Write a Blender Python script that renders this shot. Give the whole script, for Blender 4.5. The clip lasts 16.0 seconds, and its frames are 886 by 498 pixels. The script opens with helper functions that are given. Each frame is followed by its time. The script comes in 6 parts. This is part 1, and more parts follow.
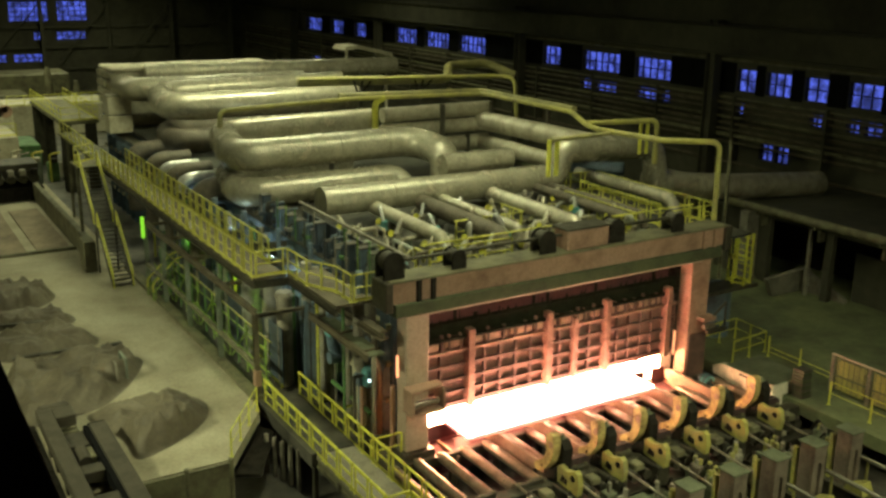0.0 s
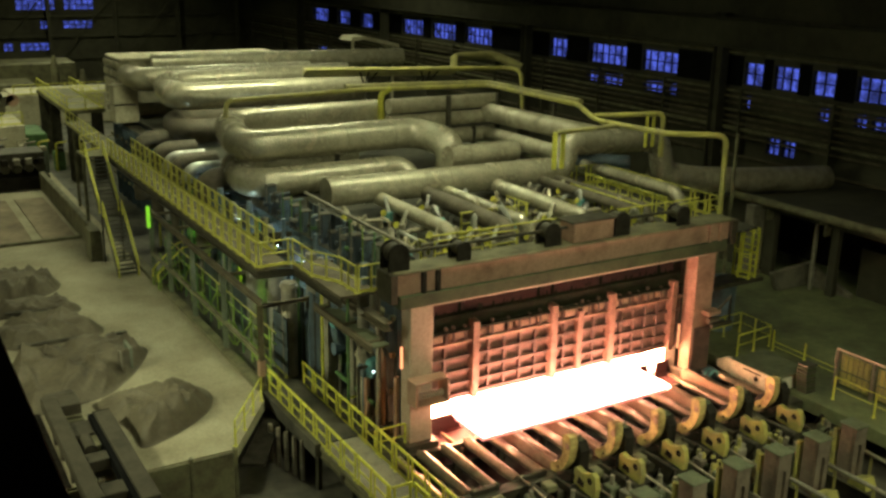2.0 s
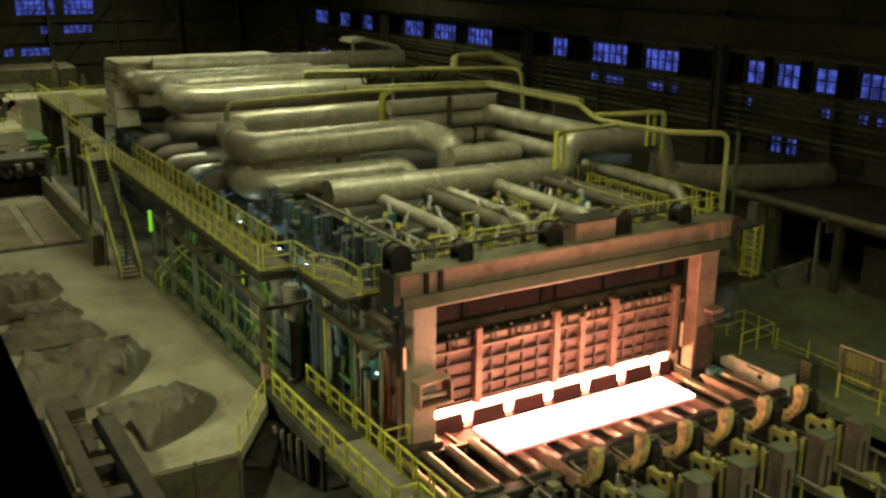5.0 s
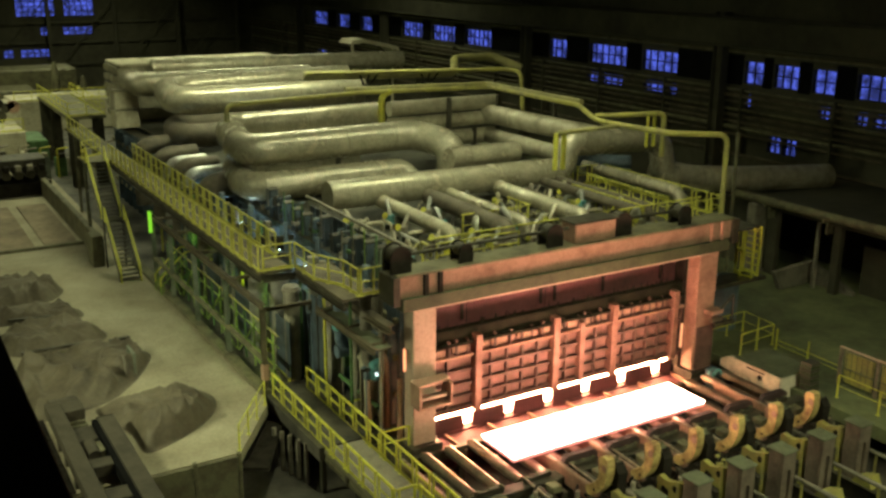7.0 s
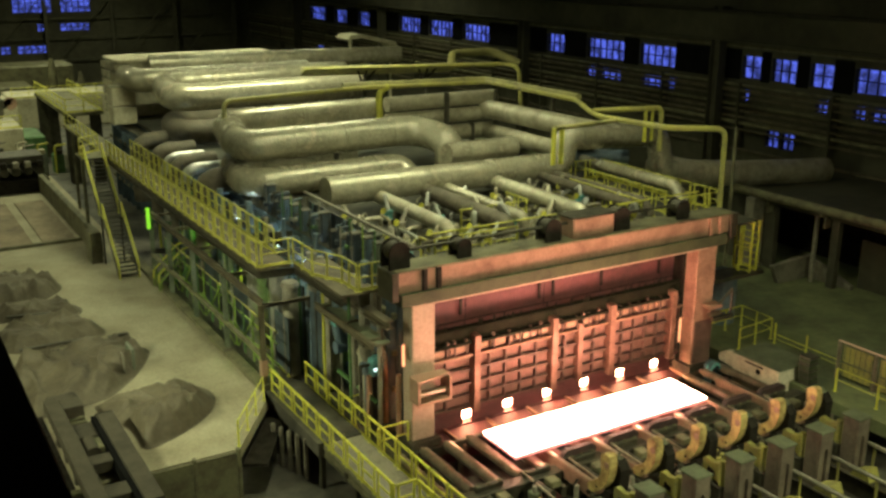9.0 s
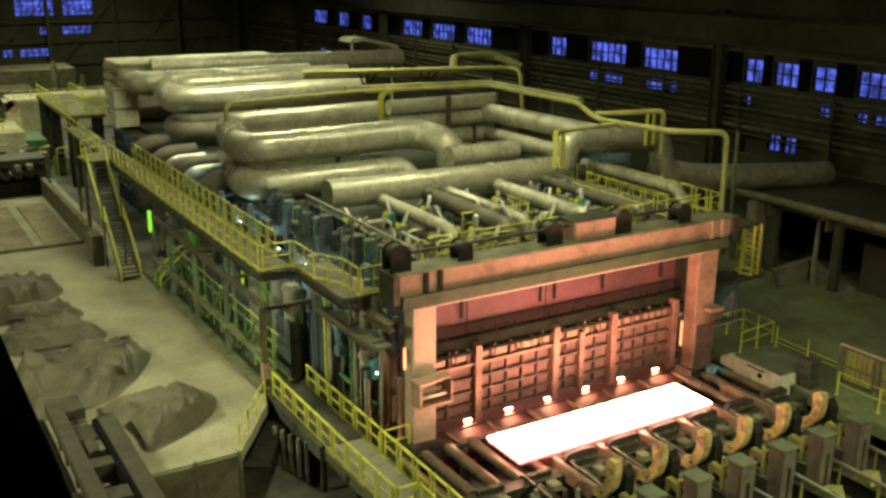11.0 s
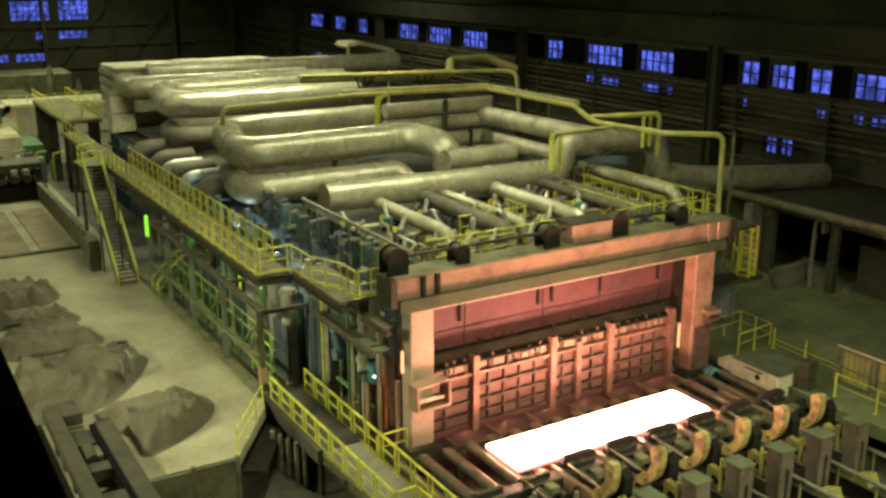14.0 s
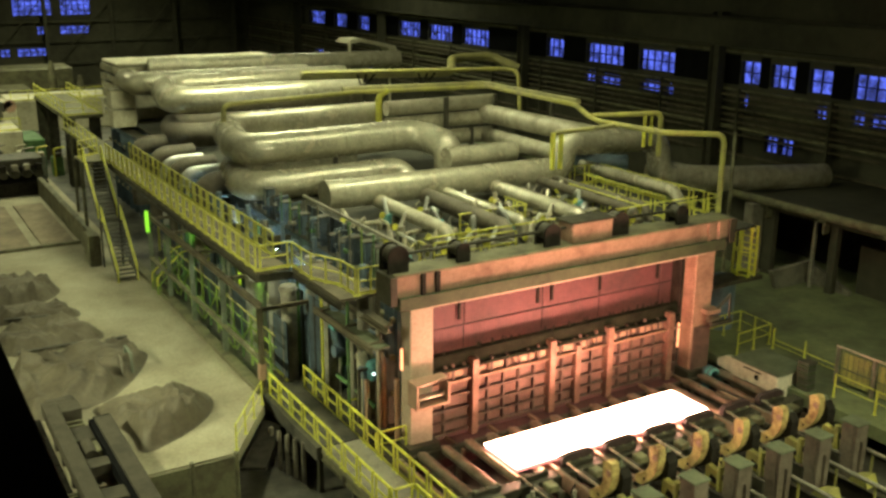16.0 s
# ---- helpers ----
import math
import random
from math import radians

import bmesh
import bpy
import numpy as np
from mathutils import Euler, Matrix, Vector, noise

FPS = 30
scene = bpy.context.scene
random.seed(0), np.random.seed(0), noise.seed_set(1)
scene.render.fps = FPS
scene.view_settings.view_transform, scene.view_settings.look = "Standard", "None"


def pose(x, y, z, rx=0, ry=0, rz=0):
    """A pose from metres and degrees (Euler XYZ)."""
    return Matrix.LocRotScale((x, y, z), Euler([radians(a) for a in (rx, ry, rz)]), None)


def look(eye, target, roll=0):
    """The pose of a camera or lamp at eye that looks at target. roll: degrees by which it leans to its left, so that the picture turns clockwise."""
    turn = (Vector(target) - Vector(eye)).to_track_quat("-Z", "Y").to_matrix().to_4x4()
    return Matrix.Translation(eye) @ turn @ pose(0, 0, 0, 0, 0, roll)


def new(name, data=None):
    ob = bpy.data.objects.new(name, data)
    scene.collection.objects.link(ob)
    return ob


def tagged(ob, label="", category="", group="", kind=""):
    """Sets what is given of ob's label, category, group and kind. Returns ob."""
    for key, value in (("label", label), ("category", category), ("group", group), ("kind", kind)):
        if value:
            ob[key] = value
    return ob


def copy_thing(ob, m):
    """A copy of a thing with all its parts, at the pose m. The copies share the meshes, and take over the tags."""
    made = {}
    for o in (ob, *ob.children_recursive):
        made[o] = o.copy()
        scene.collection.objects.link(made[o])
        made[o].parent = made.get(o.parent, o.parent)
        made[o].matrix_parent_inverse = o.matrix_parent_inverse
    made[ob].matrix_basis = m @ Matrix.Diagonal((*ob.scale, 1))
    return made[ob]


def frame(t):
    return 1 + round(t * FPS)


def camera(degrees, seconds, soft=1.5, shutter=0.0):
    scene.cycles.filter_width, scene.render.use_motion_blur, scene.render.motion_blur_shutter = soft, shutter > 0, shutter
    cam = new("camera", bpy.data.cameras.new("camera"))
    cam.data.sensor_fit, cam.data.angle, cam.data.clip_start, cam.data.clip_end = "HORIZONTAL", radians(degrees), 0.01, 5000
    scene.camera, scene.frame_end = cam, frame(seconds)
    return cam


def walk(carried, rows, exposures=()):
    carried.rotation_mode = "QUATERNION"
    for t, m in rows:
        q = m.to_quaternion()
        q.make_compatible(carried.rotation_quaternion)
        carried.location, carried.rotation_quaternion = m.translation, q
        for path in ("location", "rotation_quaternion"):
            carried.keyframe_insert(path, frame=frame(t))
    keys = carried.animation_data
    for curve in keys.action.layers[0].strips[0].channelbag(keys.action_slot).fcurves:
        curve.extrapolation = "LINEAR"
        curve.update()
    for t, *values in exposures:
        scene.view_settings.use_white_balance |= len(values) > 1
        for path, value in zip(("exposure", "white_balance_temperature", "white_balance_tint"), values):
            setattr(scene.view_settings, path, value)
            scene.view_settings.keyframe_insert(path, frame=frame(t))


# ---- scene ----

# ---- camera ----
cam = camera(48.6, 16.0, soft=2.8)
EX, EY, EZ = -17.25, -30.92, 18.60
walk(cam, [
    (0.0, pose(EX, EY, EZ, 73.914, -0.674, -31.195)),
    (0.5, pose(EX, EY, EZ, 74.145, -0.534, -31.101)),
    (1.0, pose(EX, EY, EZ, 73.911, -0.463, -30.958)),
    (1.5, pose(EX, EY, EZ, 73.647, -0.780, -30.816)),
    (2.0, pose(EX, EY, EZ, 73.428, -1.001, -30.796)),
    (2.5, pose(EX, EY, EZ, 73.127, -0.924, -30.826)),
    (3.0, pose(EX, EY, EZ, 72.985, -0.910, -30.777)),
    (3.5, pose(EX, EY, EZ, 73.033, -0.909, -30.762)),
    (4.0, pose(EX, EY, EZ, 73.186, -0.727, -30.770)),
    (6.5, pose(EX, EY, EZ, 73.659, -0.271, -30.896)),
    (7.0, pose(EX, EY, EZ, 73.545, -0.393, -30.860)),
    (7.5, pose(EX, EY, EZ, 73.412, -0.366, -30.943)),
    (8.0, pose(EX, EY, EZ, 73.342, -0.402, -30.946)),
    (8.5, pose(EX, EY, EZ, 73.309, -0.383, -30.956)),
    (9.0, pose(EX, EY, EZ, 73.271, -0.227, -31.008)),
    (11.5, pose(EX, EY, EZ, 73.570, -0.237, -30.896)),
    (12.0, pose(EX, EY, EZ, 73.700, -0.199, -30.895)),
    (12.5, pose(EX, EY, EZ, 73.740, -0.138, -30.929)),
    (13.0, pose(EX, EY, EZ, 73.744, -0.121, -30.974)),
    (13.5, pose(EX, EY, EZ, 73.693, -0.092, -31.057)),
    (14.0, pose(EX, EY, EZ, 73.646, -0.057, -31.139)),
    (14.5, pose(EX, EY, EZ, 73.638, -0.142, -31.126)),
    (15.0, pose(EX, EY, EZ, 73.682, -0.058, -31.152)),
    (15.5, pose(EX, EY, EZ, 73.724, -0.230, -31.090)),
    (16.0, pose(EX, EY, EZ, 73.519, -0.446, -31.016)),
], exposures=[(0.0, -0.36), (1.0, -0.43), (2.0, -0.54), (3.5, -0.87), (4.0, -0.86), (6.5, -0.55), (9.0, -0.28), (12.0, 0.0), (16.0, 0.08)])

# ---- world and light ----
world = bpy.data.worlds.new("dusk")
scene.world = world
world.use_nodes = True
wn = world.node_tree.nodes
wn["Background"].inputs[0].default_value = (0.085, 0.125, 0.66, 1)
wn["Background"].inputs[1].default_value = 1.5


def hall_lamp(eye, target, power, size=1.5, spread=180, long=0.0, tint=(0.95, 1.0, 0.60)):
    """An unseen lamp, or with long a row of them that many metres along x."""
    d = bpy.data.lights.new("unseen_hall_lamp", "AREA")
    d.shape, d.size, d.energy, d.color, d.spread = "RECTANGLE" if long else "DISK", long or size, power, tint, radians(spread)
    if long:
        d.size_y = 0.7
    ob = new("unseen_hall_lamp", d)
    ob.matrix_world = look(eye, target)
    return ob


# unseen lamps under the roof; those from y 66 on lift the dark far end
for lx, ly, lp, ll in ((-12, 30, 260, 0), (-9, 60, 2600, 0), (8, 9, 2050, 18), (7, 31, 4300, 17), (10, 58, 3200, 18), (-2, 88, 3000, 0), (12, 106, 2600, 0), (-3, -2, 1700, 0), (26, 66, 1800, 0)):
    hall_lamp((lx, ly, 23.2), (lx, ly + 0.0001, 0), lp, spread=118 if ly == 9 else 140, long=ll)
# fill floods added on the hall's near sides to brighten side and front faces
hall_lamp((4, -34, 22), (7, -2, 1), 1500, 2.5, 75)
hall_lamp((-30, 4, 17), (-1, 9, 1.5), 1600, 2.5, 70)
hall_lamp((-30, 34, 17), (-1, 30, 1.5), 500, 2.5, 70)
hall_lamp((14, -22, 22), (12, -8, 0), 520, 2.5, 80)

# ---- materials ----
MATS = {}


def mat(name, col, rough=0.6, metal=0.0, col2=None, amount=0.5, scale=1.2, fine=14.0, bump=0.25, emit=None, power=0.0, dist=0.02):
    """Paint or metal with large stains towards col2, fine grain and relief."""
    if name in MATS:
        return MATS[name]
    m = bpy.data.materials.new(name)
    m.use_nodes = True
    n, l = m.node_tree.nodes, m.node_tree.links
    b = n["Principled BSDF"]
    tc = n.new("ShaderNodeTexCoord")
    oi = n.new("ShaderNodeObjectInfo")
    off = n.new("ShaderNodeVectorMath")
    off.operation = "MULTIPLY_ADD"
    off.inputs[1].default_value = (1, 1, 1)
    l.new(tc.outputs["Object"], off.inputs[0])
    mul = n.new("ShaderNodeMath")
    mul.operation = "MULTIPLY"
    mul.inputs[1].default_value = 37.0
    l.new(oi.outputs["Random"], mul.inputs[0])
    l.new(mul.outputs[0], off.inputs[2])
    big = n.new("ShaderNodeTexNoise")
    big.inputs["Scale"].default_value, big.inputs["Detail"].default_value, big.inputs["Roughness"].default_value = scale, 6, 0.65
    small = n.new("ShaderNodeTexNoise")
    small.inputs["Scale"].default_value, small.inputs["Detail"].default_value = fine, 4
    l.new(off.outputs[0], big.inputs["Vector"])
    l.new(off.outputs[0], small.inputs["Vector"])
    ramp = n.new("ShaderNodeValToRGB")
    c2 = col2 or tuple(c * 0.45 for c in col)
    ramp.color_ramp.elements[0].position, ramp.color_ramp.elements[1].position = 0.62 - amount * 0.42, 0.74 - amount * 0.1
    ramp.color_ramp.elements[0].color, ramp.color_ramp.elements[1].color = (*col, 1), (*c2, 1)
    l.new(big.outputs["Fac"], ramp.inputs[0])
    mix = n.new("ShaderNodeMix")
    mix.data_type, mix.blend_type = "RGBA", "MULTIPLY"
    mix.inputs["Factor"].default_value = 0.42
    gr = n.new("ShaderNodeValToRGB")
    gr.color_ramp.elements[0].position, gr.color_ramp.elements[1].position = 0.25, 0.7
    gr.color_ramp.elements[0].color = (0.35, 0.35, 0.35, 1)
    l.new(small.outputs["Fac"], gr.inputs[0])
    l.new(ramp.outputs[0], mix.inputs["A"])
    l.new(gr.outputs[0], mix.inputs["B"])
    l.new(mix.outputs["Result"], b.inputs["Base Color"])
    rr = n.new("ShaderNodeMapRange")
    rr.inputs["To Min"].default_value, rr.inputs["To Max"].default_value = max(0.05, rough - 0.13), min(1, rough + 0.18)
    l.new(big.outputs["Fac"], rr.inputs["Value"])
    l.new(rr.outputs[0], b.inputs["Roughness"])
    b.inputs["Metallic"].default_value = metal
    bp = n.new("ShaderNodeBump")
    bp.inputs["Strength"].default_value, bp.inputs["Distance"].default_value = bump, dist
    l.new(small.outputs["Fac"], bp.inputs["Height"])
    l.new(bp.outputs[0], b.inputs["Normal"])
    if emit:
        b.inputs["Emission Color"].default_value = (*emit, 1)
        b.inputs["Emission Strength"].default_value = power
    MATS[name] = m
    return m


def glow(name, col, power):
    m = bpy.data.materials.new(name)
    m.use_nodes = True
    n, l = m.node_tree.nodes, m.node_tree.links
    n.clear()
    e, o = n.new("ShaderNodeEmission"), n.new("ShaderNodeOutputMaterial")
    e.inputs[0].default_value, e.inputs[1].default_value = (*col, 1), power
    l.new(e.outputs[0], o.inputs[0])
    return m


M_FLOOR = mat("dusty_concrete", (0.38, 0.345, 0.235), 0.85, col2=(0.235, 0.205, 0.13), amount=0.55, scale=0.3, fine=7.0, bump=0.2, dist=0.02)
M_FLOORG = mat("green_grey_concrete", (0.155, 0.17, 0.075), 0.75, col2=(0.06, 0.068, 0.036), amount=0.5, scale=0.25, fine=3.0)
M_PIT = mat("oily_concrete", (0.11, 0.10, 0.075), 0.6, col2=(0.02, 0.02, 0.015), amount=0.6, scale=0.5, fine=5)
M_WALL = mat("sooty_cladding", (0.075, 0.070, 0.042), 0.9, col2=(0.034, 0.031, 0.019), amount=0.5, scale=0.15, fine=1.5)
M_RUST = mat("heat_rusted_steel", (0.36, 0.22, 0.15), 0.62, 0.15, col2=(0.20, 0.11, 0.07), amount=0.4, scale=0.8, fine=9, bump=0.4)
M_DOOR = mat("scaled_door_plate", (0.205, 0.105, 0.085), 0.75, 0.1, col2=(0.10, 0.05, 0.035), amount=0.55, scale=1.1, fine=8, bump=0.5)
M_POST = mat("brown_scaled_post", (0.24, 0.13, 0.09), 0.6, 0.2, col2=(0.12, 0.06, 0.04), amount=0.5, scale=1.6, fine=9, bump=0.4)
M_COL = mat("pale_scaled_column_steel", (0.47, 0.355, 0.26), 0.6, 0.1, col2=(0.36, 0.26, 0.19), amount=0.3, scale=0.8, fine=8, bump=0.4)
M_GRNB = mat("dirty_green_beam_paint", (0.06, 0.075, 0.03), 0.75, 0.0, col2=(0.035, 0.04, 0.018), amount=0.5, scale=0.9, fine=8)
# darker than the door plate: shade on the rib fronts is in the colour
M_RIB = mat("shade_dark_scaled_rib", (0.13, 0.075, 0.055), 0.7, 0.15, col2=(0.06, 0.035, 0.03), amount=0.5, scale=1.4, fine=9)
M_LINT = mat("burnt_red_plate", (0.115, 0.036, 0.04), 0.7, 0.1, col2=(0.07, 0.028, 0.027), amount=0.5, scale=0.5, fine=6, bump=0.4)
M_HOOD = mat("scorched_purple_brown_steel", (0.075, 0.045, 0.042), 0.55, 0.2, col2=(0.03, 0.02, 0.02), amount=0.5, scale=2)
# for sooty steel, and for places whose shade is painted in
M_SOOT_SHADE = mat("soot_and_shade_black", (0.03, 0.026, 0.02), 0.8, 0.1, col2=(0.012, 0.01, 0.008), amount=0.5, scale=2)
M_YEL = mat("worn_yellow_paint", (0.60, 0.585, 0.065), 0.45, col2=(0.36, 0.33, 0.06), amount=0.4, scale=1.6, fine=20, bump=0.15)
M_ARM = mat("rust_worn_yellow_steel", (0.66, 0.52, 0.19), 0.55, 0.1, col2=(0.22, 0.12, 0.05), amount=0.6, scale=2.6, fine=14)
M_INK = mat("dark_blue_grey_sheet", (0.055, 0.075, 0.09), 0.5, 0.1, col2=(0.03, 0.035, 0.04), amount=0.5, scale=1.2, fine=9)
M_YELD = mat("dusty_yellow_paint", (0.40, 0.37, 0.09), 0.55, col2=(0.22, 0.20, 0.09), amount=0.5, scale=1.2, fine=12, bump=0.2)
M_DULL = mat("dust_dulled_yellow_paint", (0.52, 0.50, 0.075), 0.55, col2=(0.29, 0.27, 0.06), amount=0.5, scale=1.4, fine=14, bump=0.2)
M_DUCT = mat("dull_duct_cladding", (0.47, 0.44, 0.32), 0.22, 0.35, col2=(0.25, 0.22, 0.15), amount=0.6, scale=0.8, fine=6.0, bump=0.9, dist=0.035)
M_DUSTY = mat("dust_covered_duct", (0.41, 0.375, 0.265), 0.42, 0.2, col2=(0.20, 0.18, 0.12), amount=0.5, scale=0.8, fine=3.0, bump=0.5, dist=0.06)
# dark duct brown that also paints in the shade on low ducts
M_GRIME_SHADE = mat("grime_and_shade_brown_duct", (0.125, 0.105, 0.068), 0.65, 0.1, col2=(0.055, 0.045, 0.028), amount=0.6, scale=0.9, fine=5, bump=0.6, dist=0.04)
M_SHINY = mat("bright_foil_cladding", (0.46, 0.46, 0.42), 0.36, 0.8, col2=(0.4, 0.4, 0.36), amount=0.35, scale=1.5, fine=5, bump=0.4)
M_GREY = mat("grey_machine_paint", (0.27, 0.25, 0.19), 0.55, 0.1, col2=(0.13, 0.11, 0.08), amount=0.45, scale=1.0, fine=10)
M_SKID = mat("olive_grey_skid_paint", (0.066, 0.056, 0.035), 0.65, 0.1, col2=(0.036, 0.03, 0.018), amount=0.4, scale=0.9, fine=9)
M_DARK = mat("dark_greasy_steel", (0.075, 0.068, 0.045), 0.45, 0.4, col2=(0.03, 0.026, 0.018), amount=0.5, scale=1.6, fine=12)
M_OLIVE = mat("olive_frame_paint", (0.17, 0.16, 0.085), 0.6, 0.1, col2=(0.07, 0.06, 0.035), amount=0.5, scale=1.2, fine=10)
M_BLUE = mat("faded_blue_paint", (0.12, 0.17, 0.215), 0.5, 0.1, col2=(0.055, 0.07, 0.08), amount=0.5, scale=1.0, fine=9)
M_GRN = mat("green_equipment_paint", (0.10, 0.22, 0.07), 0.55, 0.0, col2=(0.05, 0.09, 0.03), amount=0.5, scale=1.0, fine=9)
M_TEAL = mat("teal_equipment_paint", (0.10, 0.30, 0.30), 0.5, 0.0, col2=(0.05, 0.13, 0.14), amount=0.4, scale=1.4, fine=9)
M_TARP = mat("dusty_tarpaulin", (0.125, 0.104, 0.064), 0.65, 0.0, col2=(0.06, 0.047, 0.027), amount=0.5, scale=0.45, fine=5, bump=0.3, dist=0.02)
M_DECK = mat("grimy_roof_deck", (0.06, 0.057, 0.036), 0.8, 0.1, col2=(0.022, 0.022, 0.016), amount=0.6, scale=0.6, fine=5)
M_CREAM = mat("cream_concrete_block", (0.50, 0.46, 0.32), 0.8, col2=(0.3, 0.27, 0.18), amount=0.4, scale=0.6, fine=5)
M_ROLL = mat("polished_roller_steel", (0.42, 0.36, 0.28), 0.3, 0.85, col2=(0.2, 0.16, 0.12), amount=0.5, scale=1.3, fine=16, bump=0.2)
# near-black that puts deep shade into the colour of girder, slot and recess
M_BLK = mat("painted_shade_black", (0.006, 0.006, 0.006), 0.9, col2=(0.003, 0.003, 0.003))
M_LIME = mat("yellow_green_rail_paint", (0.24, 0.36, 0.06), 0.55, 0.0, col2=(0.10, 0.15, 0.04), amount=0.5, scale=1.2, fine=10)
M_HATCH = mat("brown_hatch_concrete", (0.28, 0.225, 0.14), 0.8, 0.0, col2=(0.13, 0.095, 0.06), amount=0.55, scale=0.4, fine=4)
M_HEAD = mat("soot_caked_header", (0.016, 0.018, 0.010), 0.95, 0.0, col2=(0.006, 0.007, 0.004), amount=0.5, scale=1.5, fine=7, bump=0.6, dist=0.05)
# low specular keeps painted-in shade and sooty steel black beside the slab
for dull in (M_HEAD, M_BLK, M_SOOT_SHADE):
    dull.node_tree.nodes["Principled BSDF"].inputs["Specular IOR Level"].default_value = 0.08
M_PALE = mat("pale_housing_paint", (0.70, 0.63, 0.47), 0.6, 0.0, col2=(0.42, 0.35, 0.24), amount=0.4, scale=1.1, fine=9)
M_HOUS = mat("brown_grey_housing_paint", (0.215, 0.175, 0.13), 0.55, 0.1, col2=(0.09, 0.065, 0.05), amount=0.6, scale=0.9, fine=8)
M_CAP = mat("grey_green_cap_paint", (0.13, 0.145, 0.085), 0.55, 0.0, col2=(0.075, 0.08, 0.045), amount=0.5, scale=1.3, fine=10)
M_STEEL = mat("grey_green_column_paint", (0.20, 0.23, 0.175), 0.6, 0.0, col2=(0.10, 0.11, 0.07), amount=0.5, scale=1.1, fine=10)
M_BEAM = mat("brown_beam_paint", (0.12, 0.098, 0.055), 0.65, 0.1, col2=(0.05, 0.04, 0.025), amount=0.5, scale=1.0, fine=9)
M_MAIN = mat("dull_olive_yellow_pipe", (0.33, 0.30, 0.11), 0.5, 0.0, col2=(0.18, 0.16, 0.08), amount=0.5, scale=0.9, fine=10)
M_SLAB = glow("white_hot_steel", (1.0, 0.46, 0.31), 62.0)
M_EDGE = glow("cooling_slab_scale", (1.0, 0.32, 0.25), 2.4)
M_HOT = glow("glowing_refractory", (1.0, 0.46, 0.24), 130.0)
M_WARM = glow("orange_glowing_gap", (1.0, 0.42, 0.18), 2.5)
M_TUBE_G = glow("green_tube_light", (0.36, 1.0, 0.05), 1.0)
M_TUBE_L = glow("lime_tube_light", (0.45, 1.0, 0.10), 75.0)
M_TUBE_C = glow("cold_tube_light", (0.6, 0.9, 1.0), 36.0)
M_TUBE_W = glow("white_tube_light", (0.75, 0.95, 1.0), 4.0)


def pane_material():
    m = bpy.data.materials.new("grimy_window_glass")
    m.use_nodes = True
    n, l = m.node_tree.nodes, m.node_tree.links
    n.clear()
    o, mx = n.new("ShaderNodeOutputMaterial"), n.new("ShaderNodeMixShader")
    tr, gl = n.new("ShaderNodeBsdfTransparent"), n.new("ShaderNodeBsdfPrincipled")
    gl.inputs["Base Color"].default_value, gl.inputs["Roughness"].default_value = (0.05, 0.05, 0.05, 1), 0.3
    tc, nz, rp = n.new("ShaderNodeTexCoord"), n.new("ShaderNodeTexNoise"), n.new("ShaderNodeValToRGB")
    oi = n.new("ShaderNodeObjectInfo")
    nz.inputs["Scale"].default_value, nz.inputs["Detail"].default_value = 0.9, 3
    nz.noise_dimensions = "4D"
    l.new(tc.outputs["Object"], nz.inputs["Vector"])
    l.new(oi.outputs["Random"], nz.inputs["W"])
    rp.color_ramp.elements[0].position, rp.color_ramp.elements[1].position = 0.42, 0.72
    rp.color_ramp.elements[0].color, rp.color_ramp.elements[1].color = (0.04, 0.04, 0.04, 1), (0.9, 0.9, 0.9, 1)
    l.new(nz.outputs["Fac"], rp.inputs[0])
    l.new(rp.outputs[0], mx.inputs[0])
    l.new(tr.outputs[0], mx.inputs[1])
    l.new(gl.outputs[0], mx.inputs[2])
    l.new(mx.outputs[0], o.inputs[0])
    return m


M_PANE = pane_material()


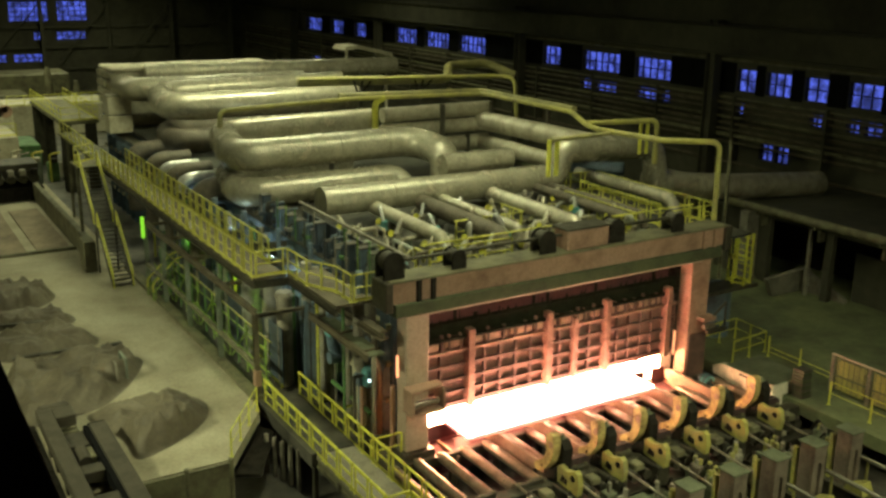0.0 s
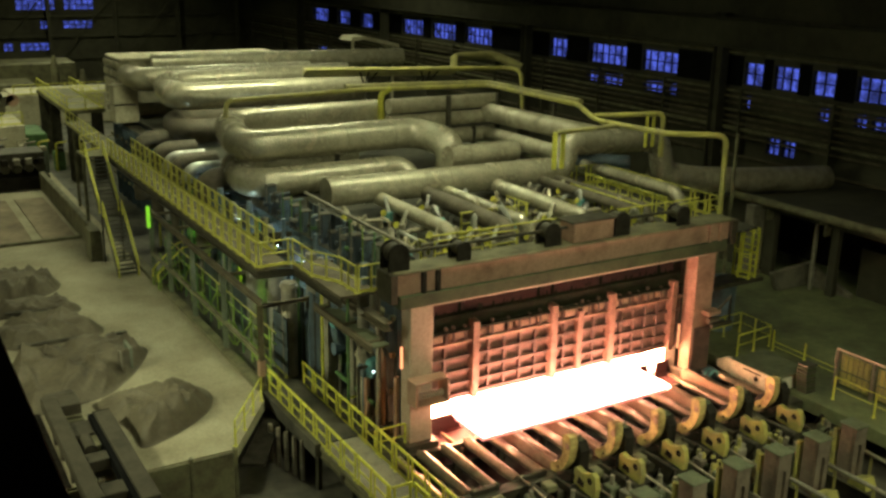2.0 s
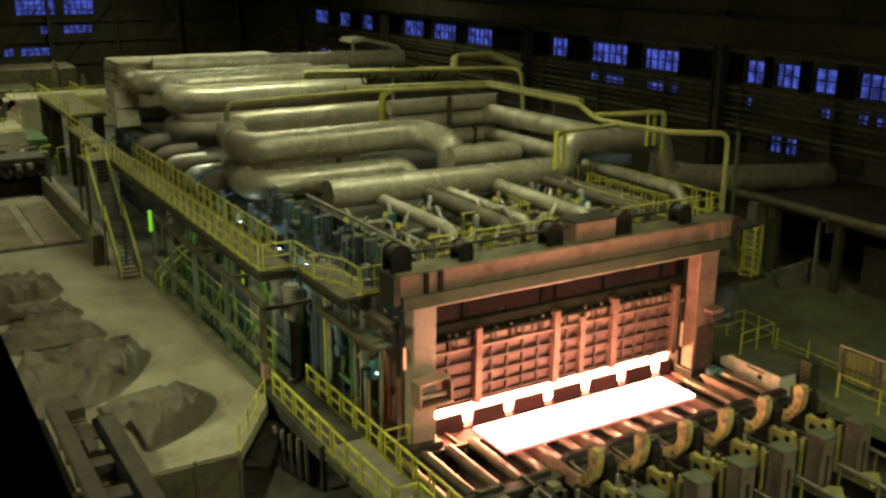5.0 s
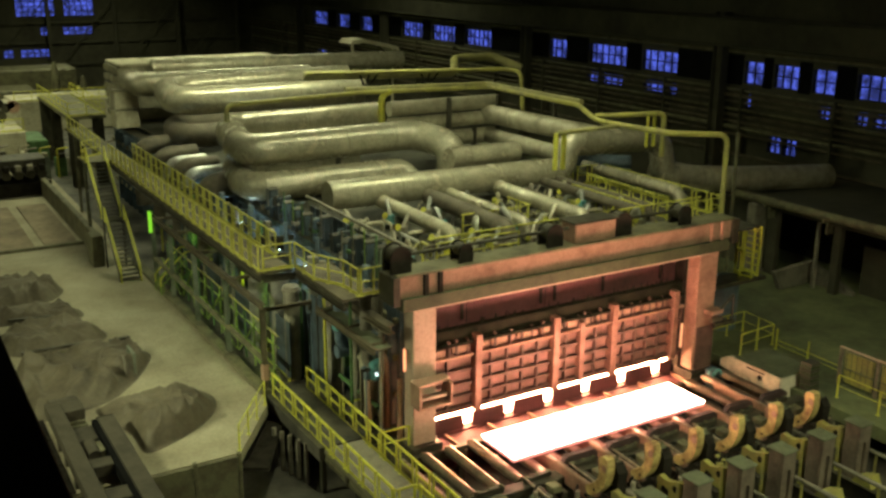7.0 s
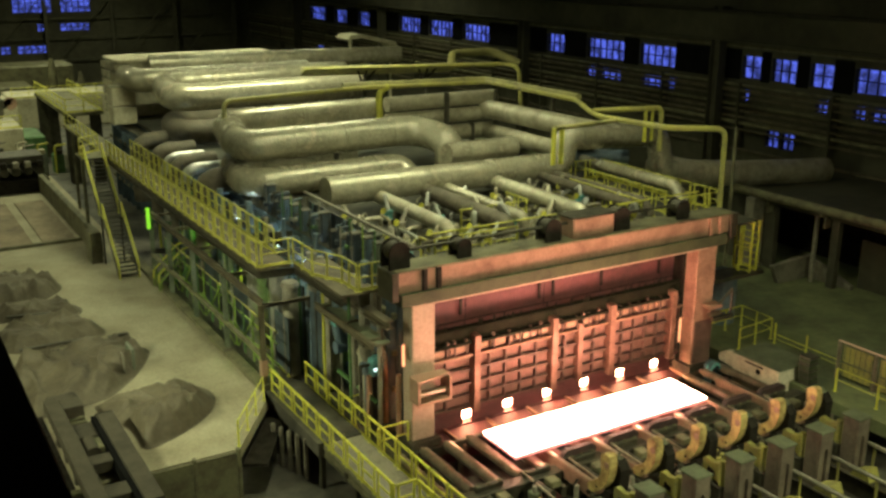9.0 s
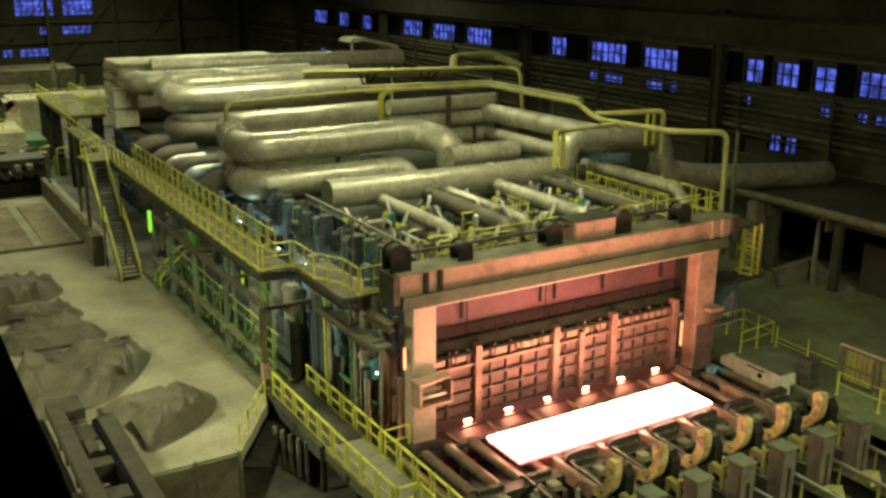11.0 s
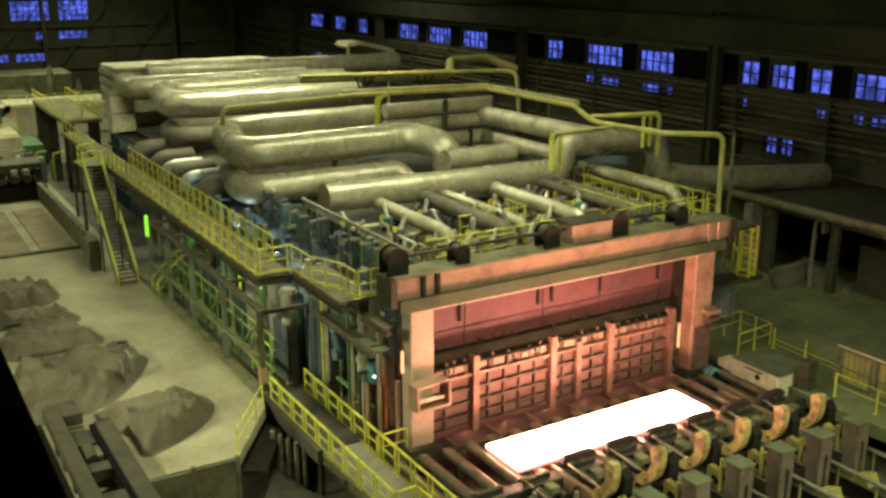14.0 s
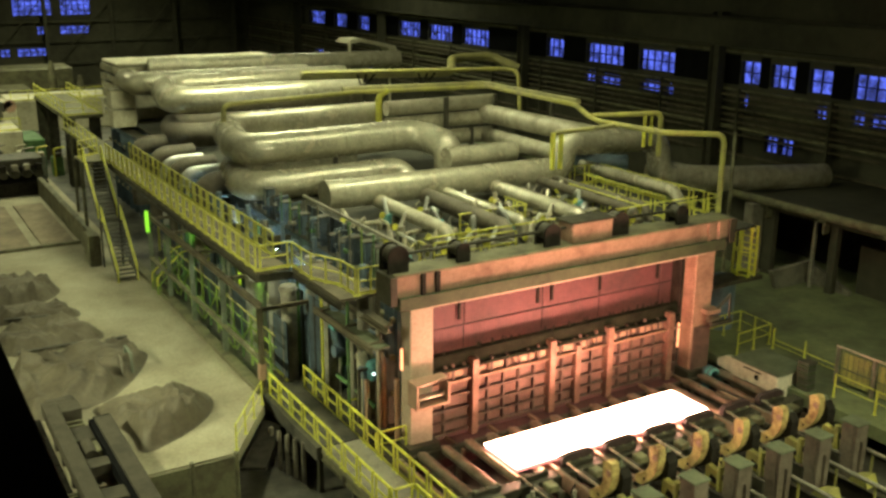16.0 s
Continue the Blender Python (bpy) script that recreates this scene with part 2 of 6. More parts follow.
# ---- mesh building ----
class Geo:
    """Collects corners and faces; smooth faces are kept apart."""

    def __init__(self):
        self.v, self.f, self.s = [], [], []

    def add(self, verts, faces, smooth=False):
        o = len(self.v)
        self.v += [tuple(p) for p in verts]
        self.f += [tuple(i + o for i in f) for f in faces]
        self.s += [smooth] * len(faces)
        return self

    def box(self, x0, y0, z0, x1, y1, z1, b=0.015, m=None):
        """A box with chamfered edges."""
        b = min(b, (x1 - x0) * 0.3, (y1 - y0) * 0.3, (z1 - z0) * 0.3)
        vs, idx = [], {}
        for sx in (0, 1):
            for sy in (0, 1):
                for sz in (0, 1):
                    c = ((x0, x1)[sx], (y0, y1)[sy], (z0, z1)[sz])
                    d = ((b, -b)[sx], (b, -b)[sy], (b, -b)[sz])
                    for a in range(3):
                        p = [c[k] + (0 if k == a else d[k]) for k in range(3)]
                        idx[(sx, sy, sz, a)] = len(vs)
                        vs.append(Vector(p))
        fs = []
        for a in range(3):
            u, w = (a + 1) % 3, (a + 2) % 3
            for s in (0, 1):
                q = []
                for cu, cw in ((0, 0), (1, 0), (1, 1), (0, 1)):
                    k = [0, 0, 0]
                    k[a], k[u], k[w] = s, cu, cw
                    q.append(idx[(*k, a)])
                fs.append(q if s else q[::-1])
            for su in (0, 1):
                for sw in (0, 1):
                    k0, k1 = [0, 0, 0], [0, 0, 0]
                    k0[u], k0[w], k1[u], k1[w] = su, sw, su, sw
                    k0[a], k1[a] = 0, 1
                    q = [idx[(*k0, u)], idx[(*k1, u)], idx[(*k1, w)], idx[(*k0, w)]]
                    fs.append(q if su == sw else q[::-1])
        for sx in (0, 1):
            for sy in (0, 1):
                for sz in (0, 1):
                    q = [idx[(sx, sy, sz, a)] for a in range(3)]
                    fs.append(q if (sx + sy + sz) % 2 else q[::-1])
        if m is not None:
            vs = [m @ p for p in vs]
        return self.add(vs, fs)

    def tube(self, pts, r, n=12, bend=0.0, caps=True, seg=5, r1=None):
        """A round bar or pipe along a line of points, its corners rounded by bend."""
        P = [Vector(p) for p in pts]
        if bend and len(P) > 2:
            Q = [P[0]]
            for a, c, e in zip(P, P[1:], P[2:]):
                u, w = (a - c), (e - c)
                k = min(bend, u.length * 0.49, w.length * 0.49)
                s, t = c + u.normalized() * k, c + w.normalized() * k
                Q += [(1 - i / seg) ** 2 * s + 2 * (1 - i / seg) * (i / seg) * c + (i / seg) ** 2 * t for i in range(seg + 1)]
            P = Q + [P[-1]]
        d0 = (P[1] - P[0]).normalized()
        ref = Vector((0, 0, 1)) if abs(d0.z) < 0.9 else Vector((1, 0, 0))
        u = d0.cross(ref).normalized()
        vs, fs = [], []
        for i, p in enumerate(P):
            d = (P[min(i + 1, len(P) - 1)] - P[max(i - 1, 0)]).normalized()
            u = (u - d * u.dot(d)).normalized()
            w = d.cross(u)
            rr = r if r1 is None else r + (r1 - r) * i / (len(P) - 1)
            vs += [p + (u * math.cos(2 * math.pi * k / n) + w * math.sin(2 * math.pi * k / n)) * rr for k in range(n)]
        for i in range(len(P) - 1):
            for k in range(n):
                a, b2 = i * n + k, i * n + (k + 1) % n
                fs.append((a, b2, b2 + n, a + n))
        self.add(vs, fs, True)
        if caps:
            m = (len(P) - 1) * n
            self.add(vs[:n], [tuple(range(n))[::-1]])
            self.add(vs[m:], [tuple(range(n))])
        return self

    def prism(self, outline, a, b, axis=0, m=None):
        """A flat outline pulled along an axis from a to b; the outline gives the other two coordinates in order."""
        n = len(outline)

        def at(p, h):
            q = list(p)
            q.insert(axis, h)
            return Vector(q) if m is None else m @ Vector(q)
        vs = [at(p, a) for p in outline] + [at(p, b) for p in outline]
        fs = [tuple(range(n))[::-1], tuple(range(n, 2 * n))] + [(i, (i + 1) % n, (i + 1) % n + n, i + n) for i in range(n)]
        return self.add(vs, fs)

    def ibeam(self, x0, y0, z0, x1, y1, z1, axis=0, t=0.05):
        """A rolled beam along an axis within a box; its web stands upright."""
        if axis == 0:
            ym = (y0 + y1) / 2
            self.box(x0, y0, z0, x1, y1, z0 + t, 0.008).box(x0, y0, z1 - t, x1, y1, z1, 0.008).box(x0, ym - t / 2, z0 + t, x1, ym + t / 2, z1 - t, 0.005)
        elif axis == 1:
            xm = (x0 + x1) / 2
            self.box(x0, y0, z0, x1, y1, z0 + t, 0.008).box(x0, y0, z1 - t, x1, y1, z1, 0.008).box(xm - t / 2, y0, z0 + t, xm + t / 2, y1, z1 - t, 0.005)
        else:
            xm = (x0 + x1) / 2
            self.box(x0, y0, z0, x1, y0 + t, z1, 0.008).box(x0, y1 - t, z0, x1, y1, z1, 0.008).box(xm - t / 2, y0 + t, z0, xm + t / 2, y1 - t, z1, 0.005)
        return self

    def mesh(self, name, material, off=(0, 0, 0)):
        me = bpy.data.meshes.new(name)
        ox, oy, oz = off
        me.from_pydata([(x - ox, y - oy, z - oz) for x, y, z in self.v], [], self.f)
        me.polygons.foreach_set("use_smooth", self.s)
        bm = bmesh.new()
        bm.from_mesh(me)
        bmesh.ops.recalc_face_normals(bm, faces=bm.faces)
        bm.to_mesh(me)
        bm.free()
        me.materials.append(material)
        me.update()
        return me


def thing(name, base, label, category, group="", kind=""):
    ob = new(name)
    ob.location = base
    ob.empty_display_size = 0.2
    return tagged(ob, label, category, group, kind)


def part(name, geo, material, parent, label=""):
    """Links the geometry, given in the world or in the space of a thing at the origin, as one mesh under a thing or a part."""
    top = parent
    off = Vector((0, 0, 0))
    while top is not None:
        off += top.location
        top = top.parent
    ob = new(name, geo.mesh(name, material, off))
    ob.parent = parent
    return tagged(ob, label)


def piece(name, me, parent, loc, rot=None):
    ob = new(name, me)
    ob.parent = parent
    ob.location = loc
    if rot:
        ob.rotation_euler = rot
    return ob


def solid(name, geo, material, label, category, group="", kind=""):
    return tagged(new(name, geo.mesh(name, material)), label, category, group, kind)


def shared(name, geo, material):
    return geo.mesh(name, material)


POSTS = {m: (shared("post", Geo().box(-0.04, -0.03, 0, 0.04, 0.03, 1.08, 0.008), m), shared("foot_plate", Geo().box(-0.08, -0.08, 0, 0.08, 0.08, 0.02, 0.004), m)) for m in (M_YEL, M_DULL)}


def railing(pts, label="worn yellow steel handrail with posts", step=1.3, h=1.1, group="yellow handrails", toe=True, r=0.04, kick=0.14, paired=False, paint=M_YEL):
    """A handrail along points at floor height; paired gives bolted sections with a post at each end."""
    P = [Vector(p) for p in pts]
    th = thing("handrail", P[0], label, "handrail", group)
    up = Vector((0, 0, h))
    if not paired:
        part("top_rail", Geo().tube([p + up for p in P], r, 8), paint, th)
        part("middle_rail", Geo().tube([p + up * 0.52 for p in P], r * 0.75, 6), paint, th)
    for a, b in zip(P, P[1:]):
        d = b - a
        n = max(1, round(d.length / step))
        turn = math.atan2(d.y, d.x)
        for i in range(n + (1 if b is P[-1] and not paired else 0)):
            q = a + d * i / n
            if paired:
                e, g = d / n, d.normalized() * 0.05
                k = d.normalized() * min(0.15, 0.2 * e.length)
                part("top_rail", Geo().tube([q + g + up, q + e - g + up], r, 8), paint, th)
                part("middle_rail", Geo().tube([q + k + up * 0.52, q + e - k + up * 0.52], r * 0.75, 6), paint, th)
                spots = (q + k, q + e - k)
            else:
                spots = (q,)
            for w in spots:
                pt = piece("post", POSTS[paint][0], th, w - P[0], (0, 0, turn))
                piece("foot_plate", POSTS[paint][1], pt, (0, 0, 0))
        if toe:
            m = Matrix.Translation(a) @ d.to_track_quat("X", "Z").to_matrix().to_4x4()
            part("toe_board", Geo().box(0, -0.008, 0.01, d.length, 0.008, kick, 0.003, m), paint, th)
    return th


# ---- the hall ----
def hall():
    pts = [(-45, 2.8), (-6.2, 2.8), (-3.7, 6.4), (-3.4, 7.6), (-3.4, 135), (-45, 135)]
    solid("floor_west", Geo().prism(pts, -0.5, 0.0, 2), M_FLOOR, "dusty pale concrete shop floor beside the furnace", "floor", kind="structure")
    fb = thing("floor_furnace", (8, 10, -0.6), "dark oily concrete foundation under the furnace", "floor", kind="structure")
    part("rear_slab", Geo().box(-3.38, 10.2, -0.6, 17.5, 135, -0.02, 0.0), M_PIT, fb)
    part("side_slab", Geo().box(-3.38, 1.6, -0.6, 0.6, 10.2, -0.02, 0.0), M_PIT, fb)
    part("side_slab", Geo().box(15.6, 1.6, -0.6, 17.5, 10.2, -0.02, 0.0), M_PIT, fb)
    part("hearth_slab", Geo().box(0.6, 1.3, -1.2, 15.6, 10.2, -0.8, 0.0), M_PIT, fb)
    part("chamber_side", Geo().box(0.6, 1.3, -0.8, 0.79, 10.2, 2.2, 0.0), M_PIT, fb)
    part("chamber_side", Geo().box(15.42, 1.3, -0.8, 15.6, 10.2, 2.2, 0.0), M_PIT, fb)
    solid("floor_east", Geo().box(17.52, -44, -0.6, 45, 135, 0.0, 0.01), M_FLOORG, "dark green-grey concrete shop floor", "floor", kind="structure")
    solid("ground", Geo().box(-46, -46, -2.6, 46, 136, -2.2, 0.0), M_PIT, "dark oily concrete pit floor below the roller table", "floor", kind="structure")
    solid("ceiling", Geo().box(-46, -46, 24.0, 46, 136, 24.4, 0.0), M_WALL, "dark sooty roof cladding of the hall", "ceiling", kind="structure")
    solid("wall_west", Geo().box(-46, -46, -2.2, -45, 136, 24.0, 0.0), M_WALL, "dark sooty hall wall", "wall", kind="structure")
    solid("wall_south", Geo().box(-45, -46, -2.2, 46, -45, 24.0, 0.0), M_WALL, "dark sooty hall wall", "wall", kind="structure")
    rows_e = [(5.1, 6.3, [(15.6, 16.8), (17.0, 18.2), (81.7, 84.4), (88.8, 92.7), (94.9, 99.3)]),
              (8.15, 9.05, [(8.4, 9.7), (10.1, 11.1), (13.1, 14.1), (20.1, 21.2), (27.9, 31.9), (34.5, 39.3)]),
              (9.85, 11.5, [(3.5, 7.0), (8.7, 11.2), (12.9, 14.8), (16.0, 18.2), (19.2, 21.0), (28.0, 32.2), (34.2, 39.2), (42.5, 45.1), (55.1, 60.2), (62.3, 67.4), (69.4, 74.4), (82.3, 85.5), (88.8, 92.7), (95.6, 100.8)])]
    rows_n = [(4.4, 5.5, [(2.2, 3.5), (4.5, 8.9)]), (7.5, 8.6, [(7.5, 8.7), (10.7, 14.8)]), (10.2, 13.0, [(4.4, 9.7), (11.0, 15.2)])]
    count = [0]

    def wall(name, rows, lo, hi, at):
        """at(u, d, z): u along the wall, d into its depth."""
        g = Geo()

        def slab(u0, u1, z0, z1):
            a, b = at(u0, 0.0, z0), at(u1, 0.5, z1)
            g.box(min(a[0], b[0]), min(a[1], b[1]), z0, max(a[0], b[0]), max(a[1], b[1]), z1, 0.0)
        z = -2.2
        for z0, z1, wins in rows:
            slab(lo, hi, z, z0)
            u = lo
            for a, b in wins:
                slab(u, a, z0, z1)
                u = b
            slab(u, hi, z0, z1)
            z = z1
        slab(lo, hi, z, 24.0)
        solid(name, g, M_WALL, "dark sooty hall wall with rows of dirty windows", "wall", kind="structure")
        for z0, z1, wins in rows:
            for a, b in wins:
                count[0] += 1
                w = thing("window_%d" % count[0], at(a, 0.2, z0), "dirty steel-framed factory window against blue dusk", "window", "hall windows", "structure")
                nu, nz = max(2, round((b - a) / 0.85)), max(1, round((z1 - z0) / 0.7))
                fr = Geo()
                for i in range(nu + 1):
                    u = a + (b - a) * i / nu
                    p, q = at(u - 0.05, 0.16, z0), at(u + 0.05, 0.26, z1)
                    fr.box(min(p[0], q[0]), min(p[1], q[1]), z0, max(p[0], q[0]), max(p[1], q[1]), z1, 0.0)
                for i in range(nz + 1):
                    zz = z0 + (z1 - z0) * i / nz
                    p, q = at(a, 0.17, z0), at(b, 0.25, z1)
                    fr.box(min(p[0], q[0]), min(p[1], q[1]), zz - 0.04, max(p[0], q[0]), max(p[1], q[1]), zz + 0.04, 0.0)
                part("window_frame", fr, M_SOOT_SHADE, w)
                for i in range(nu):
                    for k in range(nz):
                        u0, u1 = a + (b - a) * i / nu + 0.05, a + (b - a) * (i + 1) / nu - 0.05
                        v0, v1 = z0 + (z1 - z0) * k / nz + 0.04, z0 + (z1 - z0) * (k + 1) / nz - 0.04
                        p, q = at(u0, 0.205, v0), at(u1, 0.215, v1)
                        pn = part("pane", Geo().box(min(p[0], q[0]), min(p[1], q[1]), v0, max(p[0], q[0]), max(p[1], q[1]), v1, 0.0), M_PANE, w)
                        pn.visible_shadow = False
    wall("wall_east", rows_e, -45, 136, lambda u, d, z: (40 + d, u, z))
    wall("wall_north", rows_n, -45, 40, lambda u, d, z: (u, 125 + d, z))
    # columns and runway of the hall
    for y in (2, 22.5, 47.5, 77, 103):
        c = thing("hall_column", (39.0, y, 0), "dark riveted steel hall column", "column", "hall columns", "structure")
        part("shaft", Geo().ibeam(38.6, y - 0.45, 0, 39.4, y + 0.45, 15.0, 2, 0.08), M_WALL, c)
        part("base_plate", Geo().box(38.3, y - 0.7, 0, 39.7, y + 0.7, 0.12), M_WALL, c)
    g = thing("crane_runway", (38.6, 0, 15), "dark steel crane runway girder along the wall", "girder", kind="structure")
    part("web", Geo().box(38.5, -40, 12.7, 38.7, 123, 14.5, 0.0), M_WALL, g)
    part("flange", Geo().box(38.1, -40, 12.6, 39.1, 123, 12.7, 0.0), M_WALL, g)
    part("flange", Geo().box(38.1, -40, 14.5, 39.1, 123, 14.6, 0.0), M_WALL, g)
    part("rail", Geo().box(38.5, -40, 14.6, 38.7, 124, 14.75), M_DARK, g)
    for i, (x, z, r) in enumerate(((39.5, 9.4, 0.10), (39.35, 9.0, 0.13), (39.5, 8.5, 0.09), (39.4, 7.95, 0.12), (39.5, 7.5, 0.13), (39.35, 7.05, 0.10), (39.5, 6.6, 0.15), (39.4, 6.1, 0.10), (39.5, 4.6, 0.12), (39.4, 12.2, 0.12))):
        solid("wall_pipe", Geo().tube([(x, -30, z), (x, 124, z)], r, 8), M_BEAM if i % 3 else M_OLIVE, "long brown service pipe running along the hall wall", "pipe", "wall pipes")
    # black panels paint the shade of the recess between the upper windows
    band = thing("window_band", (39.9, 40, 9.7), "black panels painting the dark recess between the upper hall windows", "wall panel", kind="structure")
    spans = [(-30, 3.5)] + [(p[1], q[0]) for p, q in zip(rows_e[2][2], rows_e[2][2][1:])]
    for u0, u1 in spans:
        part("panel", Geo().box(39.94, u0 + 0.08, 9.7, 39.995, u1 - 0.08, 11.9, 0.0), M_BLK, band)
    # far end: columns, girts and braces
    for k in range(7):
        x = -20 + k * 9.5
        c = thing("hall_column", (x, 124.2, 0), "dark riveted steel hall column", "column", "hall columns", "structure")
        part("shaft", Geo().ibeam(x - 0.25, 123.8, 0, x + 0.25, 124.6, 23.0, 2, 0.08), M_WALL, c)
        part("brace", Geo().tube([(x, 123.7, 2.0), (x + 9.5, 123.7, 13.0)], 0.09, 6), M_WALL, c)
        part("brace", Geo().tube([(x + 9.5, 123.6, 13.0), (x, 123.6, 21.0)], 0.09, 6), M_WALL, c)
    for z in (3.2, 6.4, 9.3, 13.6, 17.5):
        solid("wall_girt", Geo().box(-40, 124.6, z - 0.15, 39, 124.95, z + 0.15, 0.0), M_WALL, "dusty steel girt across the end wall", "girt", "end wall girts", "structure")
    for k in range(14):
        y = 4 + k * 8.2
        solid("pipe_bracket", Geo().box(39.2, y - 0.08, 4.4, 39.93, y + 0.08, 9.55, 0.01), M_WALL, "dark steel pipe bracket on the hall wall", "bracket", "pipe brackets")


def east_side():
    """The low annexe, its pipe, pillars and the floor gear to the right of the furnace."""
    a = thing("annexe", (35, 3, 0), "low grey concrete annexe with a dark doorway", "building", kind="structure")
    g = Geo().box(30, -14, 0, 30.4, -4.0, 4.2, 0.02).box(30, 8.2, 0, 30.4, 12.5, 4.2, 0.02).box(30, -4.0, 4.05, 30.4, 8.2, 4.2, 0.0).box(30.4, 12.1, 0, 39.9, 12.5, 4.2, 0.0).box(30.4, -14, 0, 39.9, -13.6, 4.2, 0.0)
    part("wall", g, M_WALL, a)
    part("roof", Geo().box(29.6, -14.4, 4.2, 39.9, 12.9, 4.4, 0.02), M_WALL, a)
    part("door_post", Geo().box(30.05, 5.2, 0, 30.25, 5.4, 4.05, 0.02), M_GREY, a)
    part("door_post", Geo().box(30.05, 3.7, 0, 30.45, 4.2, 4.05, 0.02), M_WALL, a)
    part("store_panel", Geo().box(31.6, -1.5, 0, 31.7, 3.2, 2.9, 0.02), M_WALL, a)
    # black sheet paints the dark interior behind the doorway
    part("back_wall", Geo().box(35.0, -13.5, 0, 35.2, 12.0, 4.2, 0.0), M_SOOT_SHADE, a)
    solid("annexe_pipe", Geo().tube([(29.3, -14, 4.82), (29.3, 11.0, 4.7)], 0.26, 12), M_OLIVE, "thick olive-grey service pipe along the annexe roof edge", "pipe")
    lw = thing("low_wall", (29.5, 6, 0), "pale low concrete wall round the loading bay", "wall", kind="structure")
    part("long_wall", Geo().prism([(27.6, 1.15), (28.2, 0.0), (31.0, 0.0), (31.0, 1.35)], 6.0, 6.3, 1), M_GREY, lw)
    part("sloping_wall", Geo().prism([(6.0, 0.0), (3.0, 0.0), (3.0, 0.25), (6.0, 1.35)], 30.75, 31.0, 0), M_GREY, lw)
    for k in range(7):
        y = -12.5 + k * 4.2
        solid("pipe_saddle", Geo().box(29.05, y - 0.08, 4.36, 29.8, y + 0.08, 4.56, 0.01).box(29.5, y - 0.08, 3.6, 30.0, y + 0.08, 4.36, 0.01), M_OLIVE, "olive saddle bracket under the annexe pipe", "bracket", "pipe saddles")
    p = thing("pillar", (29.4, 9.3, 0), "grey concrete pillar", "pillar", kind="structure")
    part("shaft", Geo().box(28.95, 9.0, 0.2, 29.95, 9.7, 4.4, 0.03), M_GREY, p)
    part("plinth", Geo().box(28.8, 8.85, 0.0, 29.98, 9.85, 0.2, 0.03), M_GREY, p)
    solid("vertical_pipe", Geo().tube([(26.8, 9.0, 0.0), (26.8, 9.0, 9.0)], 0.11, 10), M_OLIVE, "thin olive riser pipe on the shop floor", "pipe")
    solid("blue_tank", Geo().tube([(20.6, 3.4, 0), (20.6, 3.4, 2.6)], 0.75, 20).tube([(20.6, 3.4, 2.6), (20.6, 3.4, 2.9)], 0.75, 20, r1=0.35), M_BLUE, "faded blue upright steel tank beside the furnace", "tank")
    # caged ladder
    ld = thing("caged_ladder", (19.9, 1.7, 3.4), "yellow caged ladder on the furnace side", "ladder")
    for x, y in ((19.9, 1.15), (19.9, 2.2), (20.45, 1.25), (20.45, 2.2), (19.7, 1.7)):
        part("stile", Geo().box(x, y - 0.05, 3.4, x + 0.1, y + 0.05, 6.0), M_YEL, ld)
    for z in (3.5, 4.7, 5.95):
        part("hoop", Geo().tube([(19.94, 2.2, z), (19.72, 1.7, z), (19.94, 1.15, z), (20.5, 1.25, z), (20.5, 2.2, z), (19.94, 2.2, z)], 0.05, 6), M_YEL, ld)
    for k in range(7):
        part("rung", Geo().tube([(20.5, 1.25, 3.6 + k * 0.35), (20.5, 2.2, 3.6 + k * 0.35)], 0.03, 6), M_YEL, ld)
    solid("ladder_bracket", Geo().box(16.4, 1.1, 3.2, 21.0, 2.3, 3.4, 0.02), M_DARK, "dark steel bracket platform under the ladder", "platform")
    # grey drive box
    b = thing("drive_box", (17.8, -2.5, -2.2), "pale sheet-steel drive housing with a round hole", "housing")
    part("body", Geo().box(16.75, -3.85, -2.2, 18.95, -1.15, 0.62, 0.04), M_PALE, b)
    part("cover", Geo().box(16.72, -3.9, 0.62, 19.0, -1.1, 0.67, 0.02), M_CAP, b, "dusty green cover plate")
    part("hole", Geo().tube([(16.72, -2.7, 0.2), (16.77, -2.7, 0.2)], 0.13, 16), M_SOOT_SHADE, b, "round black opening")
    part("slot", Geo().box(16.72, -2.95, 0.42, 16.77, -1.9, 0.49, 0.005), M_SOOT_SHADE, b)
    part("flange", Geo().box(16.5, -3.8, -0.4, 16.75, -1.2, -0.28, 0.01), M_DARK, b)
    part("nose_bracket", Geo().prism([(-1.15, -0.2), (-0.2, -0.1), (-0.2, 0.25), (-0.6, 0.5), (-1.15, 0.6)], 16.85, 17.15, 0), M_PALE, b)
    h = thing("hose_bundle", (15.9, -0.9, 0.0), "teal and blue hydraulic hoses beside the roller table", "hose")
    for k in range(4):
        c = k * 0.12
        part("hose", Geo().tube([(15.3, -1.2 + c, -0.6), (15.4, -1.1 + c, 0.0 + 0.5 * c), (15.7, -1.0 + c, 0.15), (16.1, -0.9 + c, 0.1), (16.35, -0.9 + c, -0.5)], 0.07, 8, 0.3), (M_TEAL, M_BLUE)[k % 2], h)
    railing([(18.6, 2.2, 0), (21.05, 2.3, 0), (20.9, 0.2, 0), (18.4, 0.0, 0)], label="yellow tubular guard rail round a floor opening", toe=False)
    railing([(20.6, -0.3, 0), (20.5, -4.2, 0)], label="low yellow tubular guard rail along the roller table", step=2.0, h=0.5, toe=False, r=0.025)
    railing([(18.45, -5.6, 0), (18.4, -14.0, 0)], label="yellow tubular guard rail along the roller table", step=2.0, toe=False, r=0.025)
    f = thing("guard_fence", (19.9, -4.5, 0), "thin barred guard panels in a brown steel frame", "fence")
